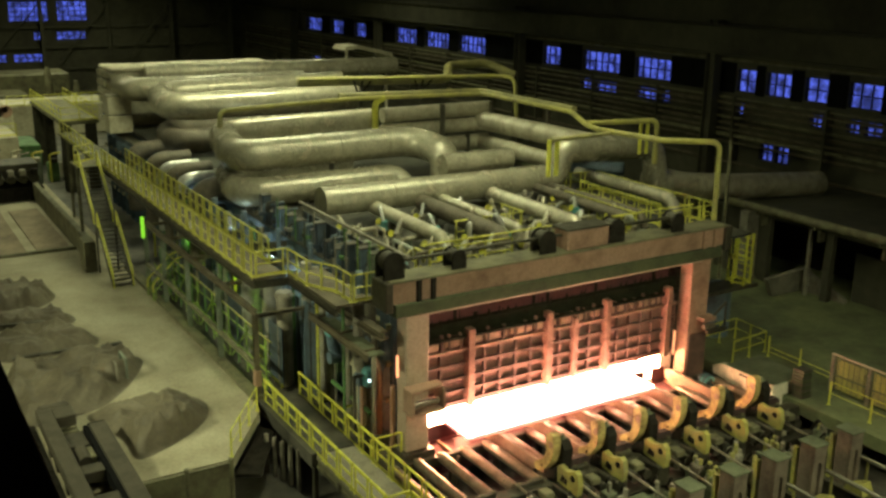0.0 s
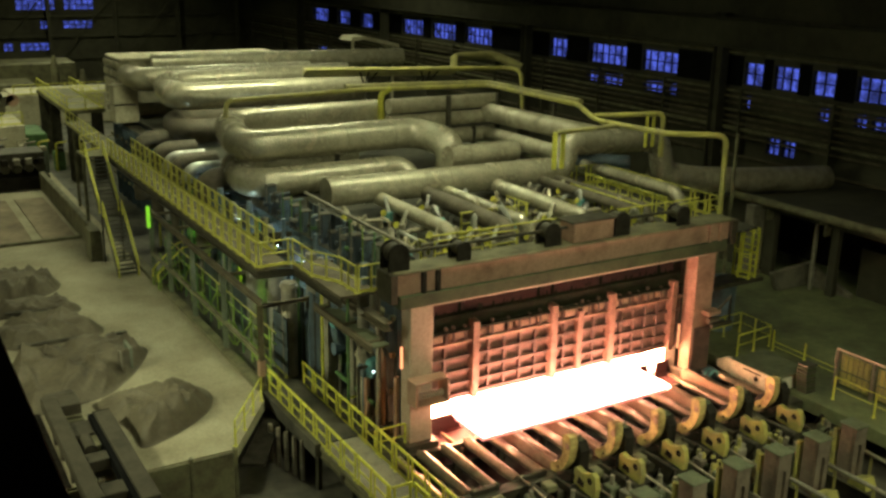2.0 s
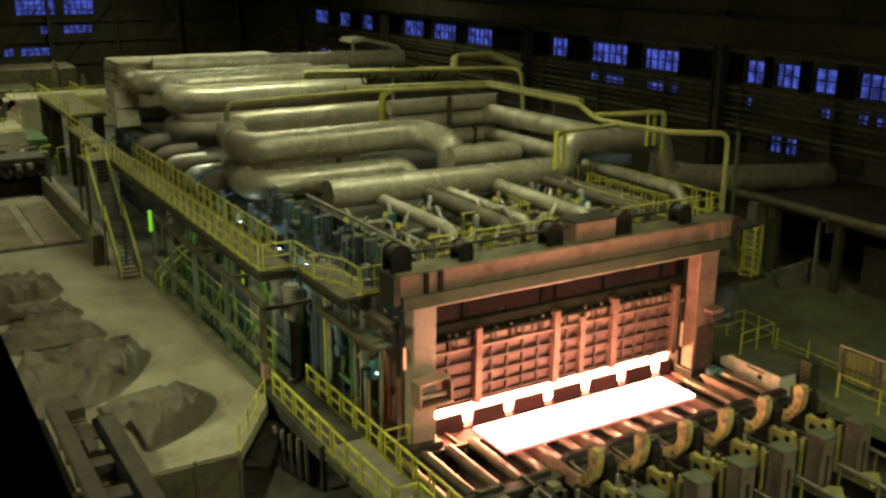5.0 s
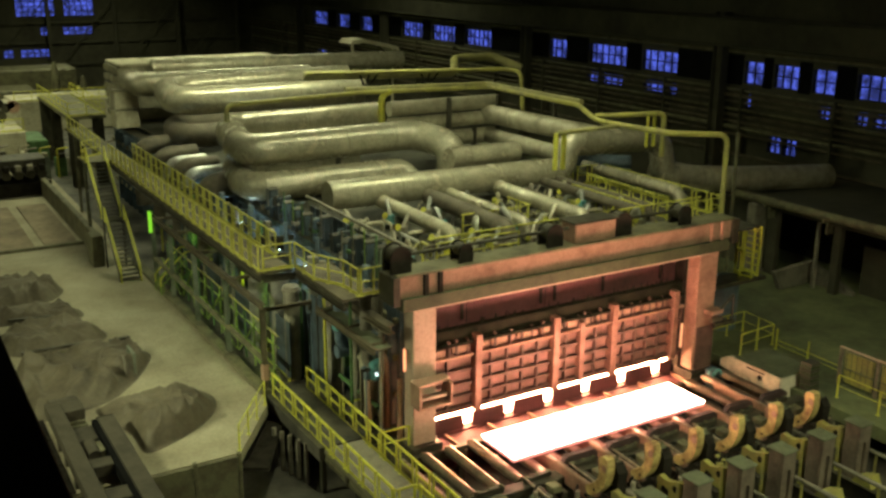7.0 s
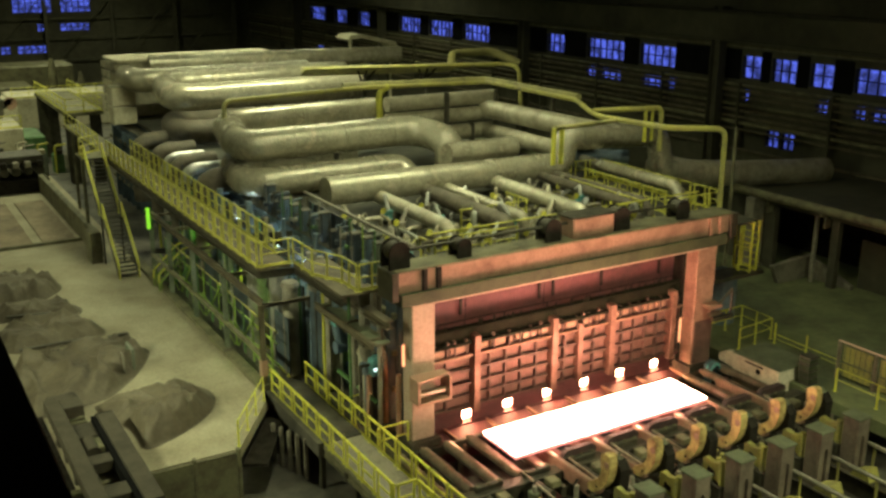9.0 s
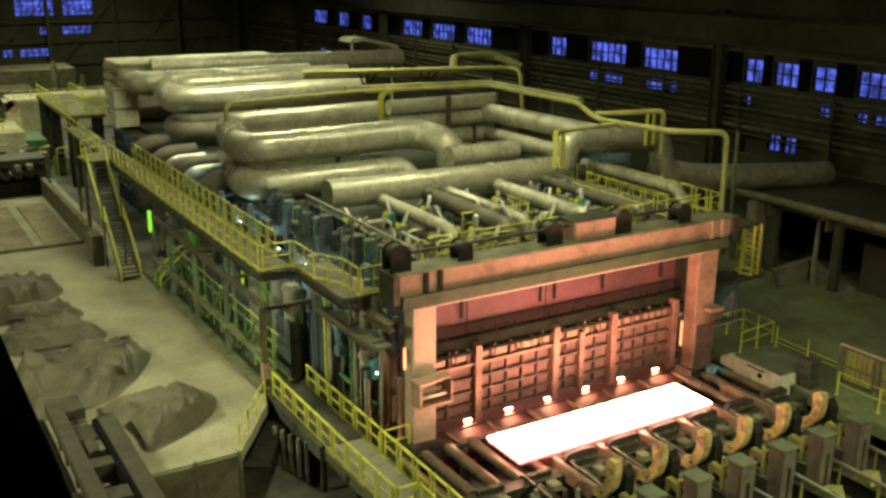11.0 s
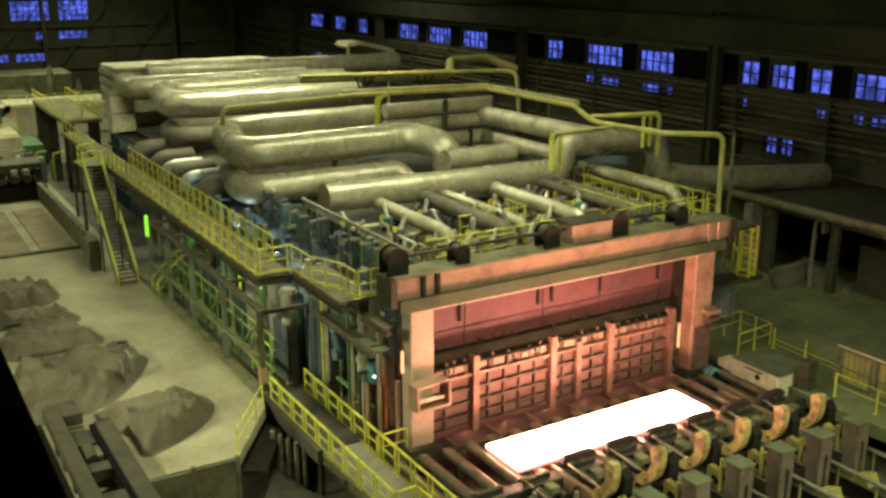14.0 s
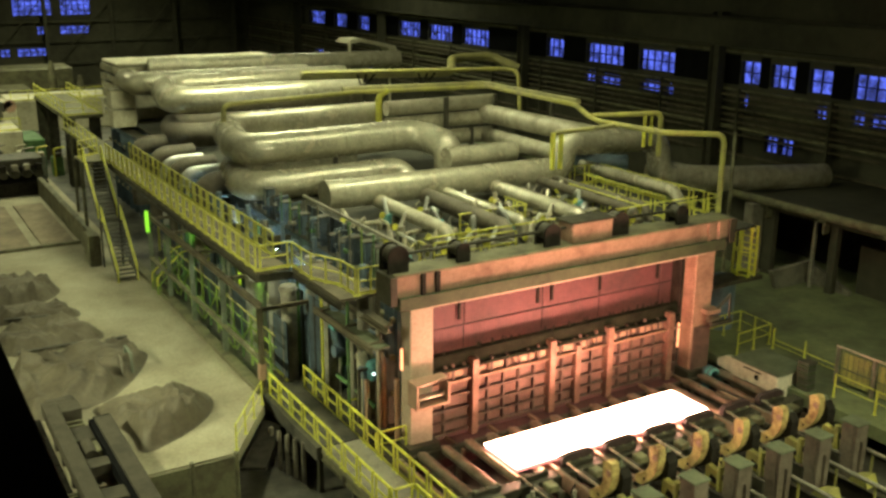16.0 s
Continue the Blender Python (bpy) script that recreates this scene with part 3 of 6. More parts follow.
    for k in range(5):
        y = -4.6 - k * 1.9
        part("fence_post", Geo().box(19.75, y - 0.08, 0, 19.91, y + 0.08, 1.75), M_HOUS, f)
        part("panel", Geo().box(19.86, y - 1.7, 0.15, 19.88, y - 0.2, 1.6, 0.0), M_YELD, f)
        for q in range(6):
            part("panel_bar", Geo().box(19.82, y - 0.3 - q * 0.27, 0.1, 19.84, y - 0.28 - q * 0.27, 1.75, 0.0), M_CAP, f)
        part("panel_rail", Geo().box(19.81, y - 1.82, 0.8, 19.85, y - 0.08, 0.85, 0.0), M_CAP, f)
    part("top_bar", Geo().box(19.78, -12.4, 1.75, 19.88, -4.5, 1.83), M_COL, f)
    c = thing("cable_chain", (18.0, -4.4, -0.6), "dark green articulated cable chain standing by the drive housing", "cable chain")
    for k in range(13):
        w = 0.05 * math.sin(k * 0.5)
        part("link", Geo().box(17.7 + w, -4.72, -0.6 + k * 0.155, 18.35 + w - 0.05 * (k % 2), -4.1, -0.47 + k * 0.155, 0.03), M_GRNB if k % 2 else M_DARK, c)


def furnace_front():
    # portal
    for x0, x1, nm in ((0.0, 1.03, "broad heat-tanned steel portal column"), (15.12, 16.3, "broad heat-tanned steel portal column")):
        c = thing("portal_column", (x0, 0, -0.1), nm, "column", "portal columns")
        # right column: darker steel and a brown plate put its shade into the colour
        part("shaft", Geo().box(x0, 0.0, -0.1, x1, 0.75, 5.85, 0.03), M_COL if x0 < 5 else M_RUST, c)
        if x0 > 5:
            part("sooty_cladding", Geo().box(x0 + 0.1, -0.06, -0.1, x1 + 0.03, -0.002, 2.05, 0.015), M_RIB, c, "added brown plate painting the shade on the lower column")
        part("foot", Geo().box(x0 - 0.2, -0.25, -0.55, x1 + 0.2, 0.95, -0.1, 0.03), M_DARK, c)
        part("guide_rail", Geo().box(x1 - 0.02 if x0 < 5 else x0 - 0.18, 0.75, -0.5, x1 + 0.18 if x0 < 5 else x0 + 0.02, 1.5, 5.8, 0.02), M_SOOT_SHADE, c)
    bt = thing("portal_beam", (7.9, 0, 5.85), "long heat-reddened steel box beam over the furnace mouth", "beam")
    part("web", Geo().box(-0.65, -0.05, 6.25, 16.9, 0.9, 7.1, 0.03), M_RUST, bt)
    part("lower_flange", Geo().box(-0.55, -0.2, 5.72, 16.7, 0.9, 6.25, 0.03), M_GRNB, bt, "dirty green lower flange")
    part("lip", Geo().box(0.6, -0.12, 5.64, 15.6, -0.02, 5.72, 0.01), M_COL, bt, "thin pale lower lip")
    part("top_flange", Geo().box(-0.75, -0.15, 7.1, 17.0, 1.1, 7.2, 0.02), M_OLIVE, bt)
    for x in (0.42, 1.05, 15.55, 16.2):
        part("stiffener", Geo().box(x, -0.16, 6.25, x + 0.2, -0.03, 7.1, 0.01), M_SOOT_SHADE if x < 5 else M_RUST, bt)
    part("end_plate", Geo().box(-0.95, -0.2, 6.0, -0.65, 1.0, 7.15), M_DARK, bt)
    part("end_plate", Geo().box(16.9, -0.2, 6.0, 17.3, 1.0, 7.15), M_DARK, bt)
    for x, s in ((-0.45, 1.05), (2.45, 0.75), (6.8, 0.95), (10.5, 1.0), (14.1, 0.85)):
        k = thing("sheave_housing", (x, 0.4, 7.2), "sooty round-topped steel sheave housing on the beam", "sheave housing", "sheave housings")
        o = [(-0.42 * s, 7.2), (0.42 * s, 7.2), (0.42 * s, 7.2 + 0.6 * s)] + [(0.42 * s * math.cos(a), 7.2 + 0.6 * s + 0.42 * s * math.sin(a)) for a in [math.pi * i / 8 for i in range(1, 8)]] + [(-0.42 * s, 7.2 + 0.6 * s)]
        part("cheek", Geo().prism([(x + p, z) for p, z in o], 0.1, 0.2, 1), M_SOOT_SHADE, k)
        part("cheek", Geo().prism([(x + p, z) for p, z in o], 0.75, 0.85, 1), M_SOOT_SHADE, k)
        part("wheel", Geo().tube([(x, 0.22, 7.2 + 0.6 * s), (x, 0.73, 7.2 + 0.6 * s)], 0.36 * s, 20), M_DARK, k)
    m = thing("hoist_box", (8.8, 0.5, 7.2), "reddish steel hoist gearbox on the beam", "gearbox")
    part("body", Geo().box(7.75, 0.0, 7.2, 9.95, 1.0, 8.05, 0.05), M_RUST, m)
    part("lid", Geo().box(7.65, -0.06, 8.05, 10.05, 1.06, 8.13, 0.02), M_DARK, m)
    solid("hoist_shaft", Geo().tube([(-0.4, 0.5, 7.8), (14.4, 0.5, 7.8)], 0.07, 10), M_DARK, "long dark hoist line shaft along the beam", "shaft")
    # lintel plates behind the door
    lw = thing("furnace_lintel", (8, 1.4, 2), "burnt red steel lintel plates above the furnace mouth", "wall", kind="structure")
    part("backing", Geo().box(1.0, 1.42, 2.0, 15.2, 1.7, 5.86, 0.0), M_SOOT_SHADE, lw)
    xs = [1.05, 3.3, 7.35, 10.55, 14.2, 15.15]
    for a, b in zip(xs, xs[1:]):
        for z0, z1 in ((2.0, 4.0), (4.06, 5.84)):
            part("plate", Geo().box(a + 0.03, 1.36, z0, b - 0.03, 1.42, z1, 0.012), M_LINT, lw)
    for x in (3.0, 7.0, 7.75, 10.45, 13.9):
        part("hanger_bar", Geo().box(x - 0.06, 1.2, 4.35, x + 0.06, 1.3, 5.85), M_SOOT_SHADE, lw)
    # cavity with glowing lining
    cv = thing("furnace_chamber", (8, 5, -0.6), "white-glowing furnace chamber behind the door", "furnace chamber", kind="structure")
    part("hearth", Geo().box(1.0, 1.5, -0.75, 15.2, 10, -0.56, 0.0), M_HOT, cv)
    part("threshold", Geo().box(1.0, 1.275, -0.75, 15.2, 1.49, -0.52, 0.0), M_RIB, cv)
    part("roof_lining", Geo().box(1.0, 1.72, 2.0, 15.2, 10, 2.2, 0.0), M_HOT, cv)
    part("end_lining", Geo().box(1.0, 9.8, -0.4, 15.2, 10, 2.0, 0.0), M_HOT, cv)
    part("side_lining", Geo().box(0.8, 1.7, -0.4, 1.0, 10, 2.0, 0.0), M_HOT, cv)
    part("side_lining", Geo().box(15.2, 1.7, -0.4, 15.4, 10, 2.0, 0.0), M_HOT, cv)
    # sill with notches for the lifting arms
    sl = thing("furnace_sill", (8, 1.3, -1), "burnt red sill with deep notches below the furnace door", "sill", kind="structure")
    x = 1.0
    for k in range(6):
        nx = 3.31 + 2.13 * k
        part("sill_block", Geo().prism([(x, -0.55), (nx - 0.2, -0.55), (nx - 0.27, 0.09), (x, 0.09)] if k == 0 else [(x - 0.04, -0.55), (nx - 0.2, -0.55), (nx - 0.27, 0.09), (x + 0.03, 0.09)], 1.15, 1.27, 1), M_LINT, sl)
        x = nx + 0.24
    part("sill_block", Geo().box(x, 1.15, -0.55, 15.2, 1.27, 0.09, 0.03), M_LINT, sl)
    part("sill_base", Geo().box(1.0, 1.05, -2.2, 15.2, 1.27, -0.55, 0.02), M_LINT, sl)
    part("apron", Geo().prism([(1.05, -0.62), (1.05, -0.85), (-0.28, -0.85), (-0.28, -0.75)], 1.0, 15.2, 0), M_LINT, sl)
    for k in range(7):
        xx = 2.1 + 2.13 * k
        part("apron_rib", Geo().prism([(1.0, -0.52), (1.0, -0.7), (-0.7, -0.75), (-0.7, -0.5)], xx - 0.06, xx + 0.06, 0), M_RUST, sl)
    # guide brackets on the columns
    for x0 in (-0.15,):
        g = thing("guide_bracket", (x0, -0.5, 1.7), "open steel guide bracket on the portal column", "bracket", "guide brackets")
        x1 = x0 + 1.55
        part("top_plate", Geo().prism([(x0, -0.02), (x1, -0.02), (x1, -0.5), (x0 + 0.2, -0.75), (x0, -0.75)], 2.7, 2.8, 2), M_RUST, g)
        part("bottom_plate", Geo().box(x0, -0.75, 1.75, x1, -0.02, 1.85), M_RUST, g)
        for xx in (x0, x0 + 1.42):
            part("cheek", Geo().box(xx, -0.75, 1.85, xx + 0.12, -0.02, 2.7), M_RUST, g)
        part("roller", Geo().tube([(x0 + 0.15, -0.4, 2.1), (x1 - 0.15, -0.4, 2.1)], 0.13, 12), M_ROLL, g)
    rb = thing("side_bracket", (16.3, -0.4, 2.0), "angled steel bracket frame beside the portal column", "bracket")
    part("lower_arm", Geo().box(15.9, -0.55, 2.1, 17.2, -0.35, 2.3, 0.02), M_DARK, rb)
    part("upper_arm", Geo().box(15.6, -0.55, 2.75, 16.4, -0.02, 2.95, 0.02), M_RUST, rb)
    part("strut", Geo().tube([(16.2, -0.42, 2.85), (17.1, -0.42, 3.5)], 0.07, 8), M_DARK, rb)
    part("strut", Geo().tube([(17.1, -0.42, 2.2), (17.1, -0.42, 3.5)], 0.06, 8), M_DARK, rb)
    part("roller", Geo().tube([(15.65, -0.45, 2.5), (16.35, -0.45, 2.5)], 0.12, 12), M_ROLL, rb)
    part("tie", Geo().box(16.3, -0.5, 2.12, 16.9, 0.4, 2.26, 0.02), M_DARK, rb)
    # small hot slits beside the columns
    for x, y, z0, z1 in ((14.96, 0.62, 0.9, 2.1), (16.75, 1.3, 3.3, 4.3), (-0.04, 0.6, 2.95, 3.85)):
        solid("glowing_gap", Geo().box(x - 0.035, y, z0, x + 0.035, y + 0.08, z1, 0.0), M_WARM, "narrow orange-glowing gap beside the portal column", "gap", "glowing gaps")


def furnace_door():
    """Built as it stands at 14.5 s; the empty carries it."""
    d = thing("furnace_door", (8, 0.95, -0.62), "ribbed heat-scaled steel furnace door on lifting posts", "furnace door")
    part("plate", Geo().box(1.15, 0.86, -0.25, 15.0, 1.05, 2.62, 0.02), M_DOOR, d)
    part("bottom_shoe", Geo().box(1.1, 0.74, -0.44, 15.05, 1.07, -0.25, 0.03), M_LINT, d)
    part("seal_strip", Geo().box(1.1, 1.075, -0.55, 15.05, 1.135, -0.2, 0.01), M_RIB, d)
    xs = [1.2, 2.0, 3.35, 4.15, 4.95, 5.75, 6.55, 7.37, 8.1, 8.85, 9.75, 10.62, 11.4, 12.1, 12.8, 13.5, 14.3, 14.9]
    posts = (3.35, 7.37, 10.62, 14.3)
    for z, t in ((2.06, 0.08), (1.44, 0.06), (0.83, 0.06), (0.29, 0.05), (-0.2, 0.05)):
        part("rail", Geo().box(1.15, 0.66, z - t, 15.0, 0.87, z + t, 0.015), M_POST if z > 2 else M_RIB, d)
    part("guide_bar", Geo().tube([(1.2, 0.56, 2.14), (15.0, 0.56, 2.14)], 0.035, 8), M_RUST, d, "thin pale bar across the door")
    for x in xs:
        if x in posts:
            part("lifting_post", Geo().box(x - 0.16, 0.42, -0.42, x + 0.16, 0.86, 2.98, 0.03), M_POST, d)
        elif x == 8.85:
            part("middle_post", Geo().box(x - 0.14, 0.5, -0.35, x + 0.14, 0.86, 2.45, 0.03), M_POST, d)
        else:
            part("rib", Geo().box(x - 0.05, 0.68, -0.25, x + 0.05, 0.87, 2.15, 0.012), M_RIB, d)
    part("header", Geo().box(1.15, 0.8, 2.62, 15.0, 1.12, 3.3, 0.05), M_HEAD, d, "soot-black header beam")
    rnd = random.Random(5)
    x = 1.35
    while x < 14.9:
        part("header_lug", Geo().box(x - 0.06, 0.66, 2.14, x + 0.06, 0.86, 2.72 + 0.15 * rnd.random(), 0.02), M_RIB, d)
        x += rnd.choice((0.35, 0.55, 0.7, 0.8))
    for k, (xa, w) in enumerate(((1.3, 0.6), (2.2, 0.8), (3.6, 0.4), (4.15, 0.75), (5.05, 0.22), (5.45, 0.2), (5.8, 0.7), (6.65, 0.5), (7.6, 0.35), (8.1, 0.6), (8.95, 0.6), (9.8, 0.5), (10.9, 0.3), (11.4, 0.5), (12.1, 0.3), (12.6, 0.6), (13.4, 0.5))):
        part("header_plate", Geo().box(xa, 0.7, 2.22 + 0.03 * (k % 3), xa + w, 0.86, 2.5 + 0.04 * (k % 2), 0.03), M_RUST, d)
    part("header_pipe", Geo().tube([(1.2, 0.72, 2.64), (14.95, 0.72, 2.64)], 0.1, 10), M_HEAD, d)
    rnd = random.Random(9)
    for k in range(110):
        x = 1.3 + 13.5 * rnd.random()
        z = 3.28 + 0.3 * rnd.random()
        part("soot_fringe", Geo().tube([(x, 0.95, 3.1), (x + 0.1 * (rnd.random() - 0.5), 0.9 - 0.1 * rnd.random(), z)], 0.05, 5, r1=0.02), M_HEAD, d)
    return d


def slab():
    sl = thing("steel_slab", (0, 0, 0), "white-hot glowing steel slab with cooler edges on lifting arms", "steel slab")
    part("hot_face", Geo().box(-5.0, -1.11, -0.07, 5.0, 1.11, 0.0, 0.03), M_SLAB, sl)
    part("edge_scale", Geo().box(-4.99, -1.10, -0.23, 4.99, 1.10, -0.07, 0.03), M_EDGE, sl, "salmon-red cooling slab edge")
    return sl


ARM_X = [3.9 + 2.17 * k for k in range(6)]


def arm():
    """A lifting arm; its origin is under the upright, at the floor of the pit."""
    a = thing("lifting_arm", (0, 0, 0), "long extractor arm with a heat-worn yellow hooked stop", "extractor arm", "extractor arms")
    b = part("beam", Geo().box(-0.1, 0.3, -0.45, 0.1, 4.9, 0.2, 0.03), M_RUST, a, "rusty lifting blade")
    part("wear_strip", Geo().box(-0.07, 0.4, 0.2, 0.07, 4.85, 0.235, 0.006), M_ROLL, b)
    part("nose", Geo().prism([(4.9, -0.4), (5.15, -0.25), (5.2, 0.1), (4.9, 0.2)], -0.1, 0.1, 0), M_RUST, b)
    hook = [(0.16, 1.66), (0.03, 1.76), (-0.14, 1.79), (-0.28, 1.74), (-0.34, 1.5), (-0.34, 1.2), (-0.28, 0.9), (-0.18, 0.64), (0.0, 0.38), (0.24, 0.14), (0.48, -0.02),
            (0.7, -0.02), (0.8, 0.08), (0.81, 0.2), (0.7, 0.33), (0.5, 0.44), (0.28, 0.62), (0.14, 0.86), (0.1, 1.1), (0.13, 1.36)]
    up = part("upright", Geo().prism(hook, -0.22, 0.12, 0), M_ARM, a, "worn yellow J-shaped stop plate")
    part("edge_strip", Geo().prism([(0.1, 1.1), (0.14, 1.36), (0.17, 1.64), (0.21, 1.64), (0.19, 1.36), (0.15, 1.1)], -0.2, 0.1, 0), M_RIB, up)
    part("rust_boss", Geo().tube([(-0.25, -0.18, 1.36), (-0.21, -0.18, 1.36)], 0.13, 12), M_RUST, up)
    part("bolt", Geo().tube([(-0.245, 0.3, 0.3), (-0.21, 0.3, 0.3)], 0.05, 8), M_SOOT_SHADE, up)
    # black block paints the shaded side of the hook
    part("cheek_block", Geo().prism([(-0.5, 0.3), (-0.55, 1.2), (-0.3, 1.5), (0.1, 1.48), (0.12, 0.7), (0.3, 0.35), (0.3, 0.1), (-0.1, 0.1)], 0.13, 0.55, 0), M_SOOT_SHADE, a, "black block painting the hook's shaded side")
    part("cap_bolts", Geo().box(0.2, -0.3, 1.5, 0.45, 0.0, 1.56, 0.02).tube([(0.26, -0.2, 1.55), (0.26, -0.2, 1.66)], 0.05, 8).tube([(0.4, -0.1, 1.55), (0.4, -0.1, 1.66)], 0.05, 8), M_CAP, a)
    # black strip paints the shadow line beneath the toe
    part("shoe", Geo().prism([(-0.5, 0.1), (0.15, -0.2), (0.85, -0.22), (0.85, -0.12), (0.45, -0.12), (0.15, 0.03), (-0.2, 0.4), (-0.5, 0.4)], -0.24, 0.5, 0), M_SOOT_SHADE, a)
    tl = part("tail_plate", Geo().prism([(-0.5, 0.0), (-1.7, -0.1), (-1.78, 0.3), (-1.68, 0.75), (-1.5, 0.86), (-1.3, 0.72), (-0.95, 0.62), (-0.6, 0.7), (-0.5, 0.6)], -0.12, 0.1, 0), M_YELD, a, "yellow-green tail plate with an eye")
    part("eye", Geo().tube([(-0.135, -1.42, 0.5), (-0.115, -1.42, 0.5)], 0.13, 14), M_SOOT_SHADE, tl)
    part("slot", Geo().prism([(-0.7, 0.12), (-1.1, 0.08), (-1.1, 0.3), (-0.8, 0.4)], -0.135, -0.115, 0), M_SOOT_SHADE, tl)
    part("carriage", Geo().box(-0.3, -1.6, -0.95, 0.3, 0.6, -0.1, 0.05), M_DARK, a)
    return a


def roller_table():
    t = thing("roller_table", (8, -2.5, -2.2), "roller table with polished steel rollers before the furnace", "roller table")
    me = shared("roller", Geo().tube([(0, -1.75, 0), (0, 1.75, 0)], 0.21, 16).tube([(0, -2.0, 0), (0, -1.75, 0)], 0.1, 10).tube([(0, 1.75, 0), (0, 2.0, 0)], 0.1, 10), M_ROLL)
    for j in range(-5, 14):
        x = 3.9 + 1.085 * (j + 0.5)
        if x < 16.5:
            piece("roller", me, t, (x - 8, -2.55 + 2.5, 2.2 - 0.21))
    part("back_beam", Geo().box(-3.2, -0.55, -0.75, 16.8, -0.3, -0.35, 0.03), M_DARK, t)
    part("front_beam", Geo().box(-3.2, -4.9, -0.75, 17.4, -4.3, -0.12, 0.03), M_DARK, t)
    for k in range(10):
        x = -2.5 + 2.17 * k
        part("leg", Geo().box(x, -4.95, -2.2, x + 0.3, -4.65, -0.75, 0.02), M_DARK, t)
        part("leg", Geo().box(x, -0.52, -2.2, x + 0.3, -0.32, -0.75, 0.02), M_DARK, t)
    for k in range(-3, 7):
        x = 3.9 + 2.17 * (k - 0.5)
        o = [(-0.78, 0.0), (-0.82, 0.22), (-0.74, 0.38), (-0.58, 0.46), (0.58, 0.46), (0.74, 0.38), (0.82, 0.22), (0.78, 0.0)]
        b = thing("bearing_cover", (x, -4.8, -0.12), "sooty bearing block with twin motors on the roller table", "bearing cover", "bearing covers")
        if k > 0:
            part("hood", Geo().prism([(x + p, -0.12 + z) for p, z in o], -4.4, -4.16, 1), M_HOOD, b)
        part("rib", Geo().box(x - 0.6, -4.62, -0.12, x + 0.6, -4.41, 0.08, 0.03), M_DARK, b)
        for q in (-0.5, 0.0, 0.5):
            part("cap_screw", Geo().tube([(x + q, -4.52, 0.08), (x + q, -4.52, 0.13)], 0.07, 10), M_OLIVE, b)
        for q in (-0.3, 0.3):
            part("motor", Geo().tube([(x + q, -5.9, -0.28), (x + q, -5.0, -0.28)], 0.2, 12), M_DARK, b)
        part("motor_box", Geo().box(x - 0.25, -5.8, -0.1, x + 0.2, -5.3, 0.18, 0.04), M_OLIVE, b)
    rnd = random.Random(23)
    for k in range(130):
        x, y = 0.5 + 16.0 * rnd.random(), -4.95 - 3.1 * rnd.random()
        if min(abs(x - a) for a in ARM_X) < 0.55 or min(abs(x - 3.9 - 2.17 * (q - 0.5)) for q in range(-3, 7)) < 0.55 and y > -6.2:
            continue
        g = thing("lube_unit", (x, y, -1.0), "greasy valve block with small pipes between the arms", "valve block", "valve blocks")
        w = 0.1 + 0.2 * rnd.random()
        part("block", Geo().box(x - w, y - 0.25, -1.0, x + w, y + 0.25, -0.5 + 0.5 * rnd.random(), 0.04), (M_OLIVE, M_CAP, M_GREY, M_HOUS, M_CAP)[k % 5], g)
        part("hose", Geo().tube([(x, y, -0.4), (x, y + 0.1, 0.05), (x + 0.35, y + 0.4, 0.15), (x + 0.5, y + 0.8, -0.5)], 0.045, 6, 0.2), M_SOOT_SHADE, g)
        part("cap", Geo().tube([(x, y, -0.5), (x, y, 0.16)], 0.09, 10), (M_YELD, M_GREY)[k % 2], g)
    for y in (-5.6, -8.1):
        solid("cross_girder", Geo().ibeam(-2.8, y - 0.2, -1.5, 17.4, y + 0.2, -1.0, 0), M_DARK, "dark cross girder under the extractor arms", "girder", "cross girders")
    return t


